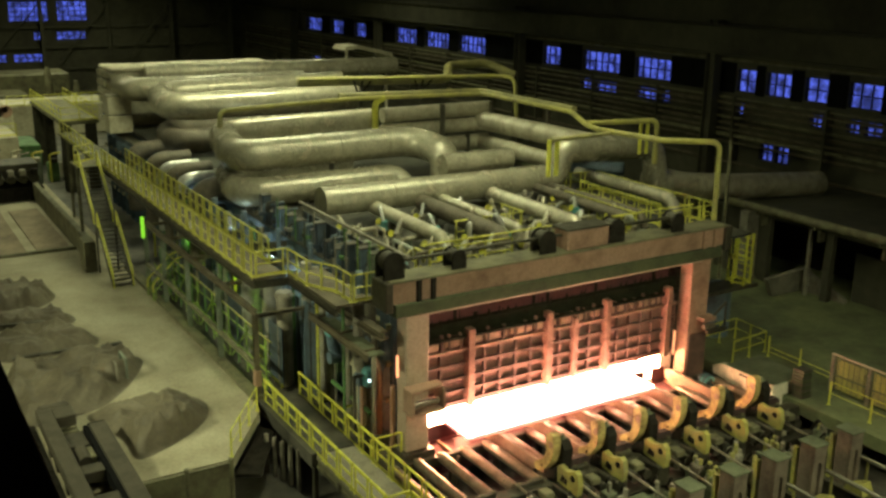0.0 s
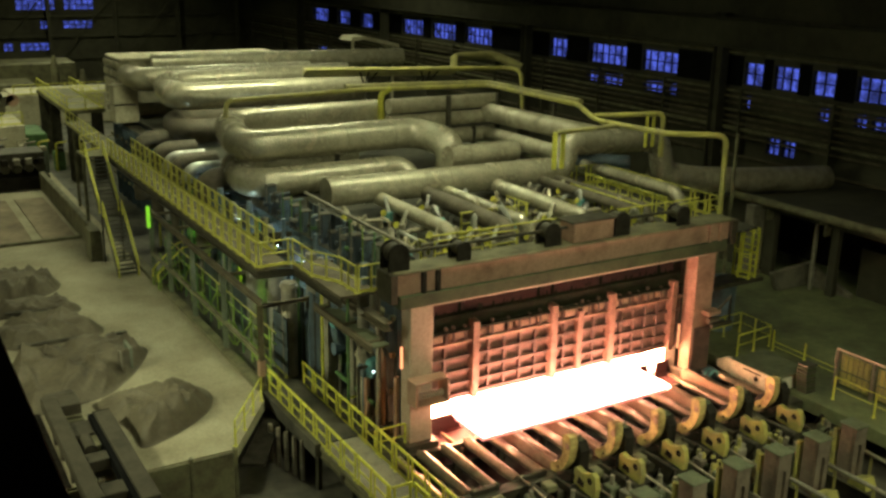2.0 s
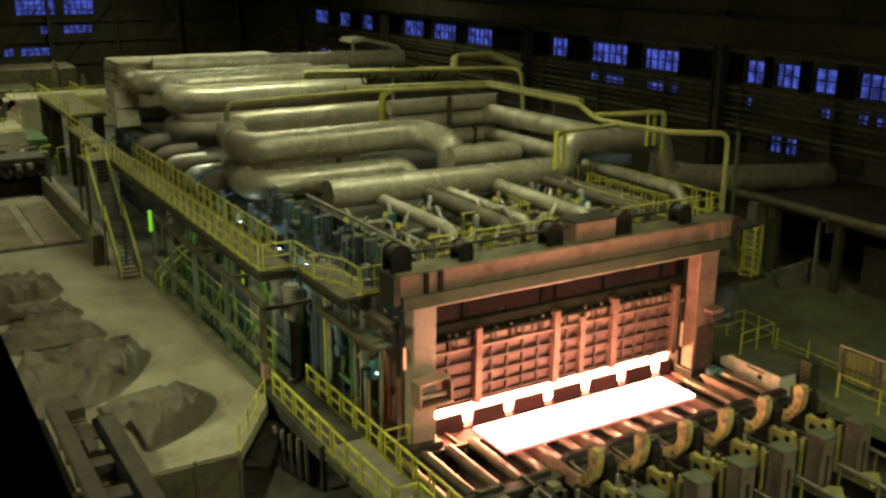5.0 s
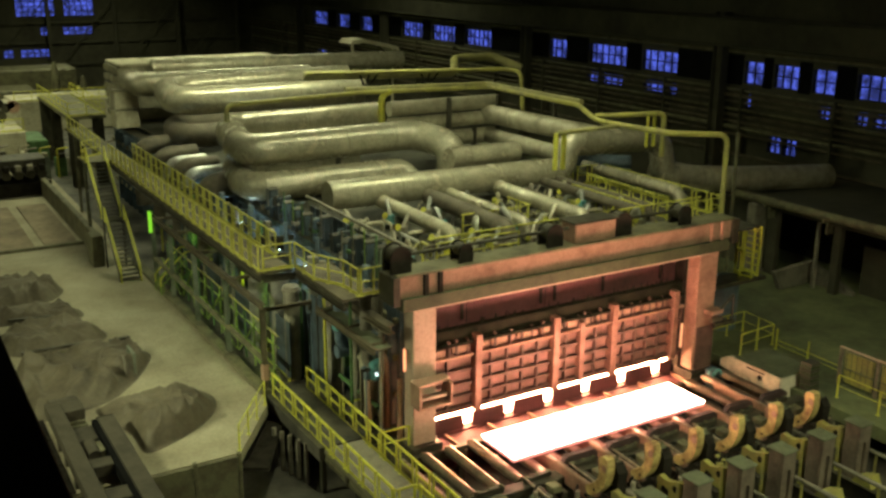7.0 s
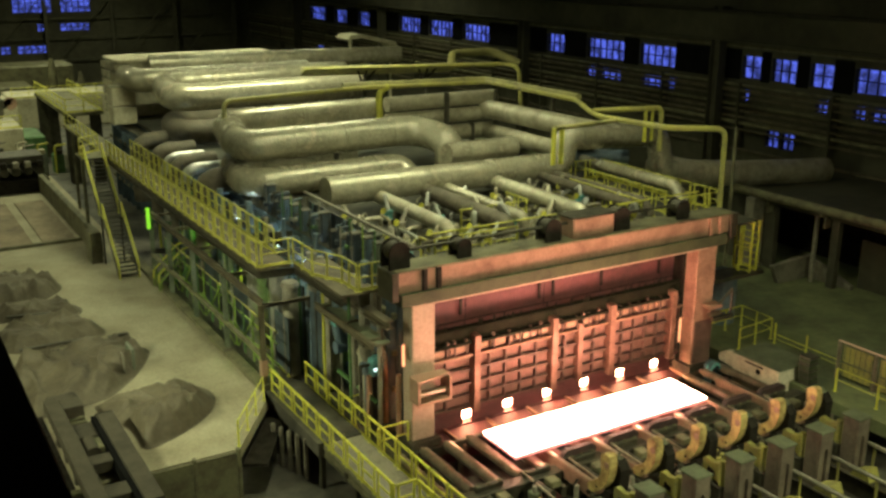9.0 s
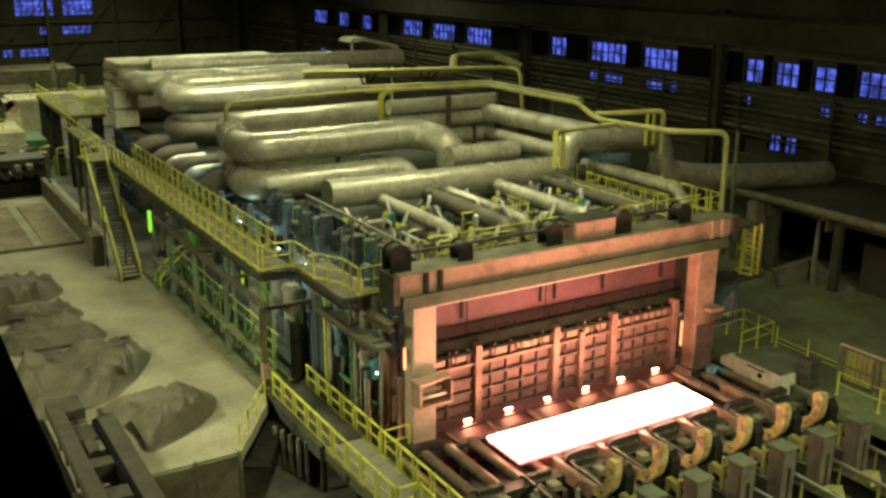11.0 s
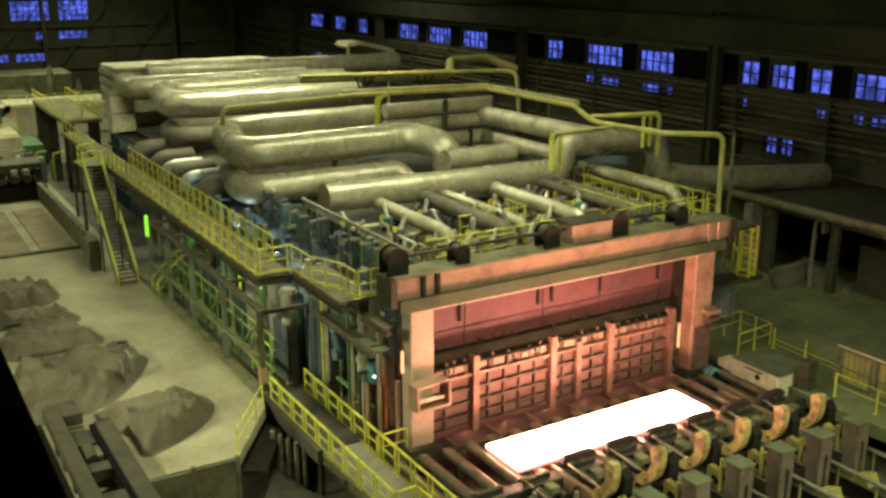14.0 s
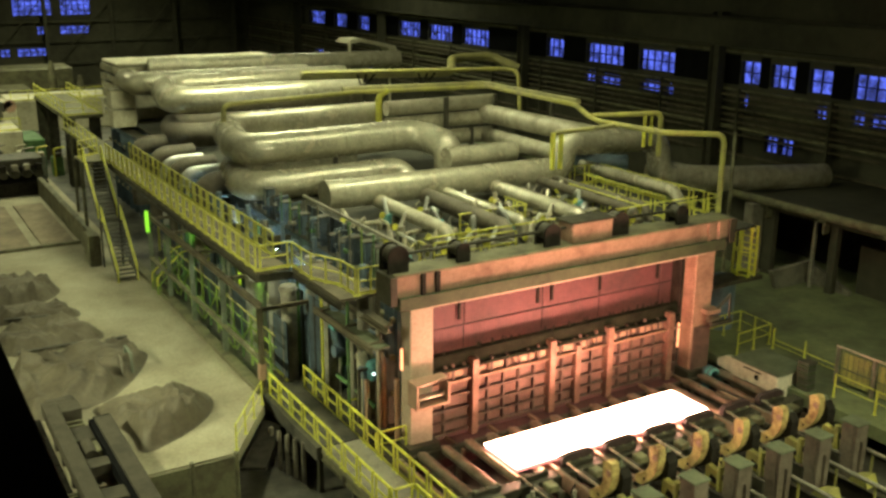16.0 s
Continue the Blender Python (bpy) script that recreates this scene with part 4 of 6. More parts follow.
def extractor_bay():
    for i, x in enumerate(ARM_X + [1.73]):
        g = thing("guide_housing", (x, -9.2, -2.2), "tall grey arched guide housing behind an extractor arm", "housing", "guide housings")
        w, y0, y1, z0, z1 = 0.34, -9.65, -8.95, -2.2, 1.25
        xc = x + 0.1
        arch = [(xc - w, z0), (xc - 0.13, z0), (xc - 0.13, 0.4)] + [(xc + 0.13 * math.cos(a), 0.4 + 0.16 * math.sin(a)) for a in [math.pi - math.pi * k / 6 for k in range(1, 6)]] + [(xc + 0.13, 0.4), (xc + 0.13, z0), (xc + w, z0), (xc + w, z1), (xc - w, z1)]
        part("face_plate", Geo().prism(arch, y0, y0 + 0.12, 1), M_HOUS, g)
        part("body", Geo().box(xc - w, y0 + 0.13, z0, xc + w, y1, z1, 0.02), M_HOUS, g)
        part("cap", Geo().box(xc - w - 0.06, y0 - 0.06, z1, xc + w + 0.06, y1 + 0.1, z1 + 0.08, 0.02), M_CAP, g)
        part("motor", Geo().box(xc + w, y0 + 0.2, -0.4, xc + w + 0.35, y1 - 0.1, 0.5, 0.05), M_DARK, g)
        part("jack", Geo().tube([(xc - 0.2, y1 + 0.25, -1.2), (xc - 0.2, y1 + 0.25, 0.9)], 0.12, 10), M_YELD, g)
        tr = thing("arm_track", (x, -12, -2.2), "dark girder track with a pale guard pipe behind an extractor arm", "track", "arm tracks")
        part("girder", Geo().ibeam(x - 0.45, -18, -1.9, x - 0.05, -5.2, -1.0, 1), M_DARK, tr)
        part("girder", Geo().ibeam(x + 0.15, -18, -1.9, x + 0.55, -5.2, -1.0, 1), M_DARK, tr)
        part("guard_pipe", Geo().tube([(x + 0.75, -18, 0.0), (x + 0.75, -9.4, 0.0)], 0.09, 10), M_GREY, tr)
        for k in range(5):
            y = -9.8 - k * 1.7
            part("pipe_post", Geo().box(x + 0.70, y - 0.04, -1.9, x + 0.80, y + 0.04, 0.0, 0.01), M_YELD, tr)
        part("guide_rod", Geo().tube([(x + 0.45, -8.8, -0.1), (x + 0.45, -4.4, 0.1)], 0.05, 8), M_ROLL, tr)
        for k in range(3):
            y = -10.5 - k * 2.3
            part("yellow_stop", Geo().prism([(y, -1.0), (y + 0.9, -1.0), (y + 0.75, -0.75), (y + 0.2, -0.55)], x - 0.35, x + 0.3, 0), M_YELD, tr)


def duct(name, pts, r, label, m=None, bend=1.1, n=24, bands=3.0, group="ducts"):
    """A round clad duct with raised joint bands."""
    d = thing(name, pts[0], label, "duct", group)
    run = part("pipe", Geo().tube(pts, r, n, bend, True, 8), m or M_DUCT, d)
    for a, b in zip(pts, pts[1:]):
        a, b = Vector(a), Vector(b)
        L = (b - a).length
        if L < 2.5 * bend + 0.5:
            continue
        u = (b - a) / L
        k = bend + 0.15
        while k < L - bend:
            part("joint_band", Geo().tube([a + u * (k - 0.05), a + u * (k + 0.05)], r + 0.02, n), m or M_DUCT, run)
            k += bands
    return d


def furnace_body():
    f = thing("furnace", (8, 25, 0), "long reheating furnace with blue-grey steel casing", "furnace")
    part("casing", Geo().box(0.35, 10.1, -0.02, 16.0, 50, 5.7, 0.02).box(0.35, 1.75, 2.25, 16.0, 10.1, 5.7, 0.02).box(0.35, 1.75, -0.02, 0.78, 10.1, 2.25, 0.0).box(15.42, 1.75, -0.02, 16.0, 10.1, 2.25, 0.0), M_BLUE, f)
    st = shared("buckstay", Geo().ibeam(-0.3, -0.15, 0, 0.0, 0.15, 5.5, 2, 0.03), M_BLUE)
    for k in range(34):
        piece("buckstay", st, f, (0.34 - 8, 2.1 + k * 1.4 - 25, 0))
    for z in (1.4, 3.0, 4.6):
        part("waling", Geo().box(0.12, 1.8, z - 0.12, 0.34, 50, z + 0.12, 0.02), M_OLIVE, f)
    part("deck", Geo().box(1.3, 1.2, 5.95, 20.3, 50, 6.08, 0.01), M_DECK, f, "grimy chequer-plate roof deck")
    for k in range(12):
        part("side_door", Geo().box(0.02, 3.4 + k * 2.8, 0.6, 0.12, 4.3 + k * 2.8, 1.9, 0.02), M_GRN if k % 3 else M_GREY, f)
    rnd = random.Random(3)
    for k in range(12):
        y = 2.6 + k * 2.6
        b = thing("side_burner", (-0.4, y, 1.0), "blue side burner with air pipe on the furnace wall", "burner", "side burners")
        part("barrel", Geo().tube([(-0.9, y, 2.3), (0.3, y, 2.3)], 0.28, 16), M_BLUE, b)
        part("air_pipe", Geo().tube([(-0.75, y, 5.9), (-0.75, y, 2.9), (-0.5, y, 2.4)], 0.24, 14, 0.4), M_BLUE if k % 2 else M_GREY, b)
        part("valve", Geo().box(-1.0, y - 0.25, 3.3, -0.5, y + 0.25, 3.7, 0.05), M_TEAL if k % 2 else M_DARK, b)
        part("gas_pipe", Geo().tube([(-1.15, y + 0.6, 0.0), (-1.15, y + 0.6, 5.4)], 0.07, 8), M_YEL if k % 2 else M_GRN, b)
    for y, z0, z1, r, m in ((4.0, 0.0, 5.9, 0.16, M_GREY), (6.2, 0.0, 4.6, 0.42, M_GREY), (8.4, 0.0, 4.5, 0.36, M_GREY), (9.8, 0.0, 4.6, 0.42, M_SHINY), (12.6, 0.0, 5.2, 0.5, M_SHINY), (3.0, 0.0, 3.0, 0.3, M_CREAM)):
        xs = -1.6 if y > 8.2 else -0.55
        solid("standpipe", Geo().tube([(xs, y, z0), (xs, y, z1)], r, 18).tube([(xs, y, z1 - 0.25), (xs, y, z1 - 0.12)], r + 0.07, 18), m, "upright clad pipe beside the furnace", "pipe", "standpipes")


def furnace_roof():
    L = "thick dull-silver clad air duct lying across the furnace roof"
    E = "thick dull-silver clad air duct with a down-turned elbow"
    U = "thick dull-silver clad air duct bent back on itself in a hairpin"
    duct("air_duct", [(11.75, 16.5, 6.5), (11.75, 16.5, 8.35), (10.9, 18.9, 8.75), (0.15, 18.9, 8.68), (1.75, 26.0, 8.75), (12.0, 26.0, 8.8)], 0.88, U, bend=1.7)
    duct("air_duct", [(9.2, 16.6, 6.2), (8.9, 17.3, 7.0), (-0.05, 17.7, 6.9), (1.1, 23.6, 6.9), (9.0, 23.6, 6.9)], 0.8, U, bend=1.7)
    duct("air_duct", [(2.0, 12.2, 7.42), (16.5, 12.2, 7.25), (16.7, 12.2, 8.75), (23.6, 12.2, 8.45), (24.2, 12.2, 6.2), (24.9, 12.0, 6.0)], 0.74, E, bend=0.75)
    duct("air_duct", [(18.6, 15.5, 7.0), (22.5, 13.4, 6.9)], 0.42, "dark blue clad branch duct under the bend", M_BLUE)
    duct("air_duct", [(10.4, 14.6, 8.05), (14.9, 14.6, 8.05)], 0.6, L)
    duct("air_duct", [(15.0, 34.6, 9.3), (1.2, 34.6, 9.3), (2.2, 41.0, 9.4), (16.8, 41.0, 9.5)], 0.95, U, bend=2.0)
    # lower hairpin: the shadow of the upper one is in its colour
    duct("air_duct", [(13.0, 33.4, 7.15), (1.2, 33.4, 7.15), (1.9, 38.6, 7.15), (14.0, 38.6, 7.15)], 0.8, U, M_GRIME_SHADE, bend=1.8)
    duct("air_duct", [(15.0, 44.4, 9.4), (1.2, 44.4, 9.4), (1.2, 47.2, 9.4)], 0.9, L, bend=1.8)
    duct("air_duct", [(3.0, 47.2, 10.3), (24.0, 45.0, 10.3)], 0.7, L)
    for y, m, r in ((21.3, M_GRIME_SHADE, 0.7), (25.0, M_SHINY, 0.34), (26.6, M_GRIME_SHADE, 0.6), (29.0, M_SHINY, 0.3), (30.8, M_GRIME_SHADE, 0.6), (35.2, M_GRIME_SHADE, 0.6)):
        duct("drop_duct", [(1.2, y, 6.5), (-1.2, y, 6.5), (-1.2, y, 2.5)], r, "stubby clad elbow dropping down the furnace side", m, bend=0.9, n=18, group="drop ducts")
    # right-hand collectors and flue
    V = "dusty return duct along the edge of the roof well"
    duct("flue_duct", [(19.3, 12.6, 8.85), (18.0, 22.3, 9.0)], 0.6, V, M_DUSTY)
    duct("flue_duct", [(18.0, 13.8, 7.6), (18.0, 22.3, 7.6)], 0.5, V, M_DUSTY)
    duct("flue_duct", [(10.8, 22.4, 9.75), (18.7, 22.4, 9.75)], 0.46, "dusty cross duct at the back of the roof well", M_DUSTY)
    duct("flue_duct", [(10.8, 22.4, 8.75), (18.7, 22.4, 8.75)], 0.44, "dusty cross duct at the back of the roof well", M_DUSTY)
    duct("flue_duct", [(10.8, 22.4, 7.6), (18.7, 22.4, 7.6)], 0.5, "dusty cross duct at the back of the roof well", M_DUSTY)
    duct("flue_duct", [(23.7, 12.4, 6.4), (26.5, 12.2, 5.7), (30.6, 11.6, 5.35), (37.0, 10.4, 5.1)], 0.8, "large dusty flue duct leaving towards the hall wall", M_DUSTY, bend=1.0)
    for x, y in ((18.1, 21.3), (14.6, 21.6), (18.9, 16.4)):
        solid("well_post", Geo().box(x, y, 6.08, x + 0.25, y + 0.25, 10.3, 0.02), M_DARK, "dark steel corner post of the roof well", "post", "well posts")
    duct("foil_pipe", [(19.5, 14.0, 6.9), (19.5, 6.2, 6.9), (19.5, 5.6, 6.1)], 0.34, "pale clad pipe with a bright elbow on the roof deck", M_DUCT, bend=0.6, n=16)
    # burner headers along the roof front
    for x, y0, y1, r, m in ((4.7, 5.2, 11.9, 0.34, M_DUSTY), (7.3, 4.4, 11.4, 0.42, M_GRIME_SHADE), (8.6, 4.8, 11.5, 0.3, M_DUCT), (11.6, 4.2, 11.4, 0.4, M_DUCT), (14.6, 4.0, 13.0, 0.25, M_GRIME_SHADE), (15.6, 4.2, 14.0, 0.22, M_GRIME_SHADE)):
        duct("burner_header", [(x, y1, 6.95), (x, y0, 6.95), (x, y0 - 0.4, 6.3)], r, "clad burner header pipe on the furnace roof", m, bend=0.35, n=16, group="burner headers")
    rp = random.Random(61)
    for k in range(60):
        x, y, z = 1.8 + 14.0 * rp.random(), 2.4 + 9.0 * rp.random(), 6.12 + 0.3 * rp.random()
        l, a = 0.6 + 1.4 * rp.random(), rp.choice((0.0, 0.0, 1.57, 0.8))
        dx, dy, r = l * math.cos(a), l * math.sin(a), rp.choice((0.05, 0.08, 0.12))
        solid("roof_pipe", Geo().tube([(x, y, 6.0), (x, y, z + 0.3), (x + dx, y + dy, z + 0.3), (x + dx, y + dy, 6.0)], r, 8, 0.18), rp.choice((M_GREY, M_DUCT, M_DUSTY, M_SHINY, M_BEAM, M_STEEL, M_YELD)), "bent service pipe on the furnace roof", "pipe", "roof pipes")
    rnd = random.Random(11)
    for row, y in enumerate((3.2, 5.4, 7.6, 9.8)):
        for k in range(7):
            x = 1.6 + k * 2.1 + 0.5 * (row % 2)
            b = thing("roof_burner", (x, y, 6.08), "roof burner with slanted bright air pipe", "burner", "roof burners")
            part("flange", Geo().tube([(x, y, 6.08), (x, y, 6.3)], 0.34, 14), M_DARK, b)
            part("body", Geo().tube([(x, y, 6.3), (x, y, 6.75)], 0.22, 12), M_TEAL if (k + row) % 4 == 0 else M_GREY, b)
            s, u = -0.3 + 0.9 * rnd.random(), 0.6 * rnd.random()
            part("air_pipe", Geo().tube([(x, y, 6.7), (x + s, y + u, 7.05 + 0.4 * rnd.random()), (x + s + 0.3 * rnd.random(), y + u + 0.3, 6.9)], 0.09 + 0.06 * rnd.random(), 10, 0.15), rnd.choice((M_SHINY, M_DUCT, M_GREY, M_DUSTY)), b)
            part("valve", Geo().box(x + 0.3, y - 0.35, 6.1, x + 0.65, y - 0.05, 6.35 + 0.4 * rnd.random(), 0.04), rnd.choice((M_DARK, M_GREY, M_OLIVE, M_STEEL)), b)
            part("hand_wheel", Geo().tube([(x - 0.3, y - 0.1, 6.75), (x - 0.3, y - 0.06, 6.75)], 0.16, 10), M_YEL, b)
    for k in range(9):
        y = 3.0 + k * 1.1
        solid("cable_tray", Geo().box(1.35, y, 6.7, 1.6, y + 1.05, 6.8, 0.01), M_GREY, "grey cable tray along the furnace roof edge", "cable tray", "cable trays")
    solid("tray_rail", Geo().tube([(1.15, 1.8, 7.38), (1.15, 12.8, 7.38)], 0.08, 8), M_GREY, "pale conduit along the furnace roof edge", "conduit")
    for k in range(8):
        solid("edge_post", Geo().box(1.4, 2.5 + k * 1.4, 6.08, 1.54, 2.64 + k * 1.4, 6.7, 0.02), M_BLUE, "blue-grey post at the furnace roof edge", "post", "edge posts")
    # frames under the ducts
    for x, y in ((4.5, 16.6), (8.0, 16.6), (12.5, 13.6), (15.2, 13.4), (17.0, 13.2), (6.5, 20.6), (14.0, 29.0), (16.8, 22.0), (16.5, 16.0)):
        solid("duct_support", Geo().ibeam(x - 0.12, y - 0.12, 6.08, x + 0.12, y + 0.12, 6.6 if y < 20 else 8.2, 2, 0.03), M_DARK, "dark steel stanchion supporting the roof ducts", "support", "duct supports")
    # recuperator at the back
    r = thing("recuperator", (7.5, 50, 5.7), "stacked pale sheet-steel recuperator box with louvres", "recuperator")
    part("body", Geo().box(0.9, 48.2, 6.08, 14.4, 52.5, 10.4, 0.05), M_DUCT, r)
    for k in range(6):
        part("louvre", Geo().box(0.5, 47.9, 6.2 + k * 0.72, 0.95, 52.6, 6.72 + k * 0.72, 0.05), M_DUCT, r)
    for k in range(5):
        part("roof_panel", Geo().box(0.7 + k * 2.75, 48.0, 10.4, 3.3 + k * 2.75, 52.7, 10.62 - 0.02 * (k % 2), 0.05), M_CREAM, r)
    vb = thing("vent_box", (0.5, 46.4, 6.0), "pale stacked sheet-steel vent box at the furnace end", "vent box")
    for z in (5.99, 7.42):
        part("section", Geo().box(-0.4, 45.6, z, 1.4, 47.2, z + 1.36, 0.06), M_CREAM, vb)
    part("cap", Geo().box(-0.5, 45.5, 8.79, 1.5, 47.3, 8.9, 0.02), M_DUCT, vb)
    solid("platform_roof", Geo().prism([(20.1, 11.5), (20.4, 11.85), (21.6, 11.9), (24.7, 11.2), (25.2, 10.4), (25.0, 10.4), (24.4, 10.95), (21.5, 11.6), (20.3, 11.5)], 47.0, 49.5, 1).box(20.3, 47.2, 6.0, 20.5, 47.4, 11.52).box(24.2, 47.2, 6.0, 24.4, 47.4, 11.0), M_CREAM, "small pale canopy on thin posts behind the ducts", "canopy")
    # yellow gas mains
    g = thing("gas_main", (0.9, 23.6, 6.1), "bright yellow gas main on tall bends over the roof", "gas pipe", "gas mains")
    part("pipe", Geo().tube([(0.9, 23.6, 9.0), (0.95, 23.6, 10.5), (10.2, 25.0, 10.5), (12.1, 24.8, 10.5), (19.0, 23.6, 10.5), (18.95, 14.2, 10.5), (17.3, 10.8, 10.35), (17.0, 9.6, 10.3), (16.75, 4.3, 10.5), (19.0, 2.6, 10.5), (18.9, 2.5, 6.08)], 0.14, 12, 0.5), M_YELD, g)
    part("second_pipe", Geo().tube([(9.4, 25.6, 10.62), (12.1, 25.3, 10.62), (19.2, 24.1, 10.62), (19.35, 14.4, 10.6)], 0.2, 12, 0.5), M_MAIN, g)
    part("branch", Geo().tube([(17.2, 10.6, 10.45), (21.4, 9.6, 10.45), (21.4, 9.6, 8.0)], 0.15, 12, 0.4), M_YELD, g)
    for dx in (0, 0.5):
        part("drop", Geo().tube([(20.4 + dx, 9.8, 10.4), (20.4 + dx, 9.8, 8.6)], 0.1, 10), M_YEL, g)
    part("drop", Geo().tube([(11.6, 24.9, 8.2), (11.6, 24.9, 10.2), (12.2, 24.8, 10.5)], 0.2, 12, 0.4), M_YEL, g)
    for dx in (0.0, 0.5):
        part("drop", Geo().tube([(13.3 + dx, 8.8, 8.2), (13.3 + dx, 8.8, 10.1)], 0.13, 12), M_YEL, g)
    part("short_branch", Geo().tube([(13.4, 8.8, 10.1), (16.9, 8.2, 10.3)], 0.12, 10), M_MAIN, g)
    h = thing("gas_main", (10, 33, 6.1), "yellow gas main on V-shaped trestles over the roof", "gas pipe", "gas mains")
    part("pipe", Geo().tube([(9.6, 32.2, 11.0), (19.9, 29.3, 11.0), (23.6, 28.4, 11.0), (24.2, 27.4, 10.9), (24.2, 27.0, 8.0)], 0.16, 12, 0.8), M_YELD, h)
    part("second_pipe", Geo().tube([(9.6, 32.7, 10.8), (20.0, 29.8, 10.8), (22, 33, 11.4), (25.8, 33.5, 11.4), (27.5, 32.0, 10.5)], 0.33, 14, 0.8), M_MAIN, h)
    for x, y in ((13.6, 31.0), (17.8, 29.8)):
        for dx in (-0.5, 0.0, 0.5):
            part("trestle", Geo().tube([(x + dx * 0.4, y, 10.1), (x + dx * 1.4 + 0.2, y, 10.85)], 0.07, 8), M_SOOT_SHADE, h)
        part("trestle_post", Geo().box(x - 0.08, y - 0.08, 6.08, x + 0.08, y + 0.08, 10.2), M_DARK, h)
    # rails on the roof
    R = "worn yellow handrail on the furnace roof"
    railing([(1.5, 1.9, 6.08), (1.5, 4.2, 6.08)], R, paint=M_DULL)
    railing([(1.4, 1.35, 6.08), (16.2, 1.35, 6.08)], R, step=1.3, toe=False, h=1.9, paint=M_DULL)
    railing([(2.8, 3.0, 6.08), (7.0, 3.0, 6.08)], R, paint=M_DULL)
    railing([(6.2, 6.6, 6.08), (10.2, 6.6, 6.08), (10.2, 8.6, 6.08)], R, step=1.0, paired=True, paint=M_DULL)
    railing([(11.2, 3.6, 6.08), (14.9, 3.6, 6.08), (14.9, 9.4, 6.08)], R, step=1.0, paired=True, paint=M_DULL)
    railing([(15.8, 3.2, 6.08), (19.8, 3.2, 6.08), (19.8, 12.6, 6.08), (16.9, 12.9, 6.08)], R, step=1.0, paired=True, paint=M_DULL)
    railing([(17.2, 4.4, 6.08), (17.2, 11.0, 6.08)], R, step=1.0, paired=True, paint=M_DULL)
    # lamps among the ducts
    lm = thing("tube_lamp", (7.3, 29.6, 6.08), "cold white tube lamp on a post between the ducts", "lamp")
    part("post", Geo().box(7.25, 29.7, 6.08, 7.35, 29.8, 8.9), M_DARK, lm)
    part("tube", Geo().tube([(6.2, 29.6, 8.85), (8.4, 29.5, 8.85)], 0.24, 10), M_TUBE_W, lm)


STEP = shared("tread", Geo().box(-0.55, -0.14, -0.04, 0.55, 0.14, 0.0, 0.008), M_DARK)


def stair(x, y0, z0, y1, z1, w=1.15):
    s = thing("steel_stair", (x, y0, z0), "steep steel stair with yellow handrails up to the walkway", "stair")
    ym, zm = (y0 + y1) / 2, (z0 + z1) / 2
    for (ya, za, yb, zb) in ((y0, z0, ym - 0.45, zm), (ym + 0.45, zm, y1, z1)):
        n = round((zb - za) / 0.2)
        for k in range(1, n + 1):
            piece("tread", STEP, s, (0, ya + (yb - ya) * k / n - y0, za + (zb - za) * k / n - z0))
        for dx in (-w / 2, w / 2):
            part("stringer", Geo().prism([(ya, za), (yb, zb), (yb, zb - 0.25), (ya + 0.3, za)], x + dx - 0.02, x + dx + 0.02, 0), M_DARK, s)
            part("handrail", Geo().tube([(x + dx, ya, za), (x + dx, ya, za + 1.0), (x + dx, yb, zb + 1.0), (x + dx, yb, zb)], 0.045, 8, 0.15), M_YEL, s)
            part("knee_rail", Geo().tube([(x + dx, ya, za + 0.5), (x + dx, yb, zb + 0.5)], 0.03, 6), M_YEL, s)
    part("landing", Geo().box(x - w / 2, ym - 0.47, zm - 0.06, x + w / 2, ym + 0.47, zm, 0.01), M_DARK, s)
    for dx in (-w / 2, w / 2):
        part("landing_leg", Geo().box(x + dx - 0.05, ym - 0.05, 0, x + dx + 0.05, ym + 0.05, zm - 0.06), M_DARK, s)


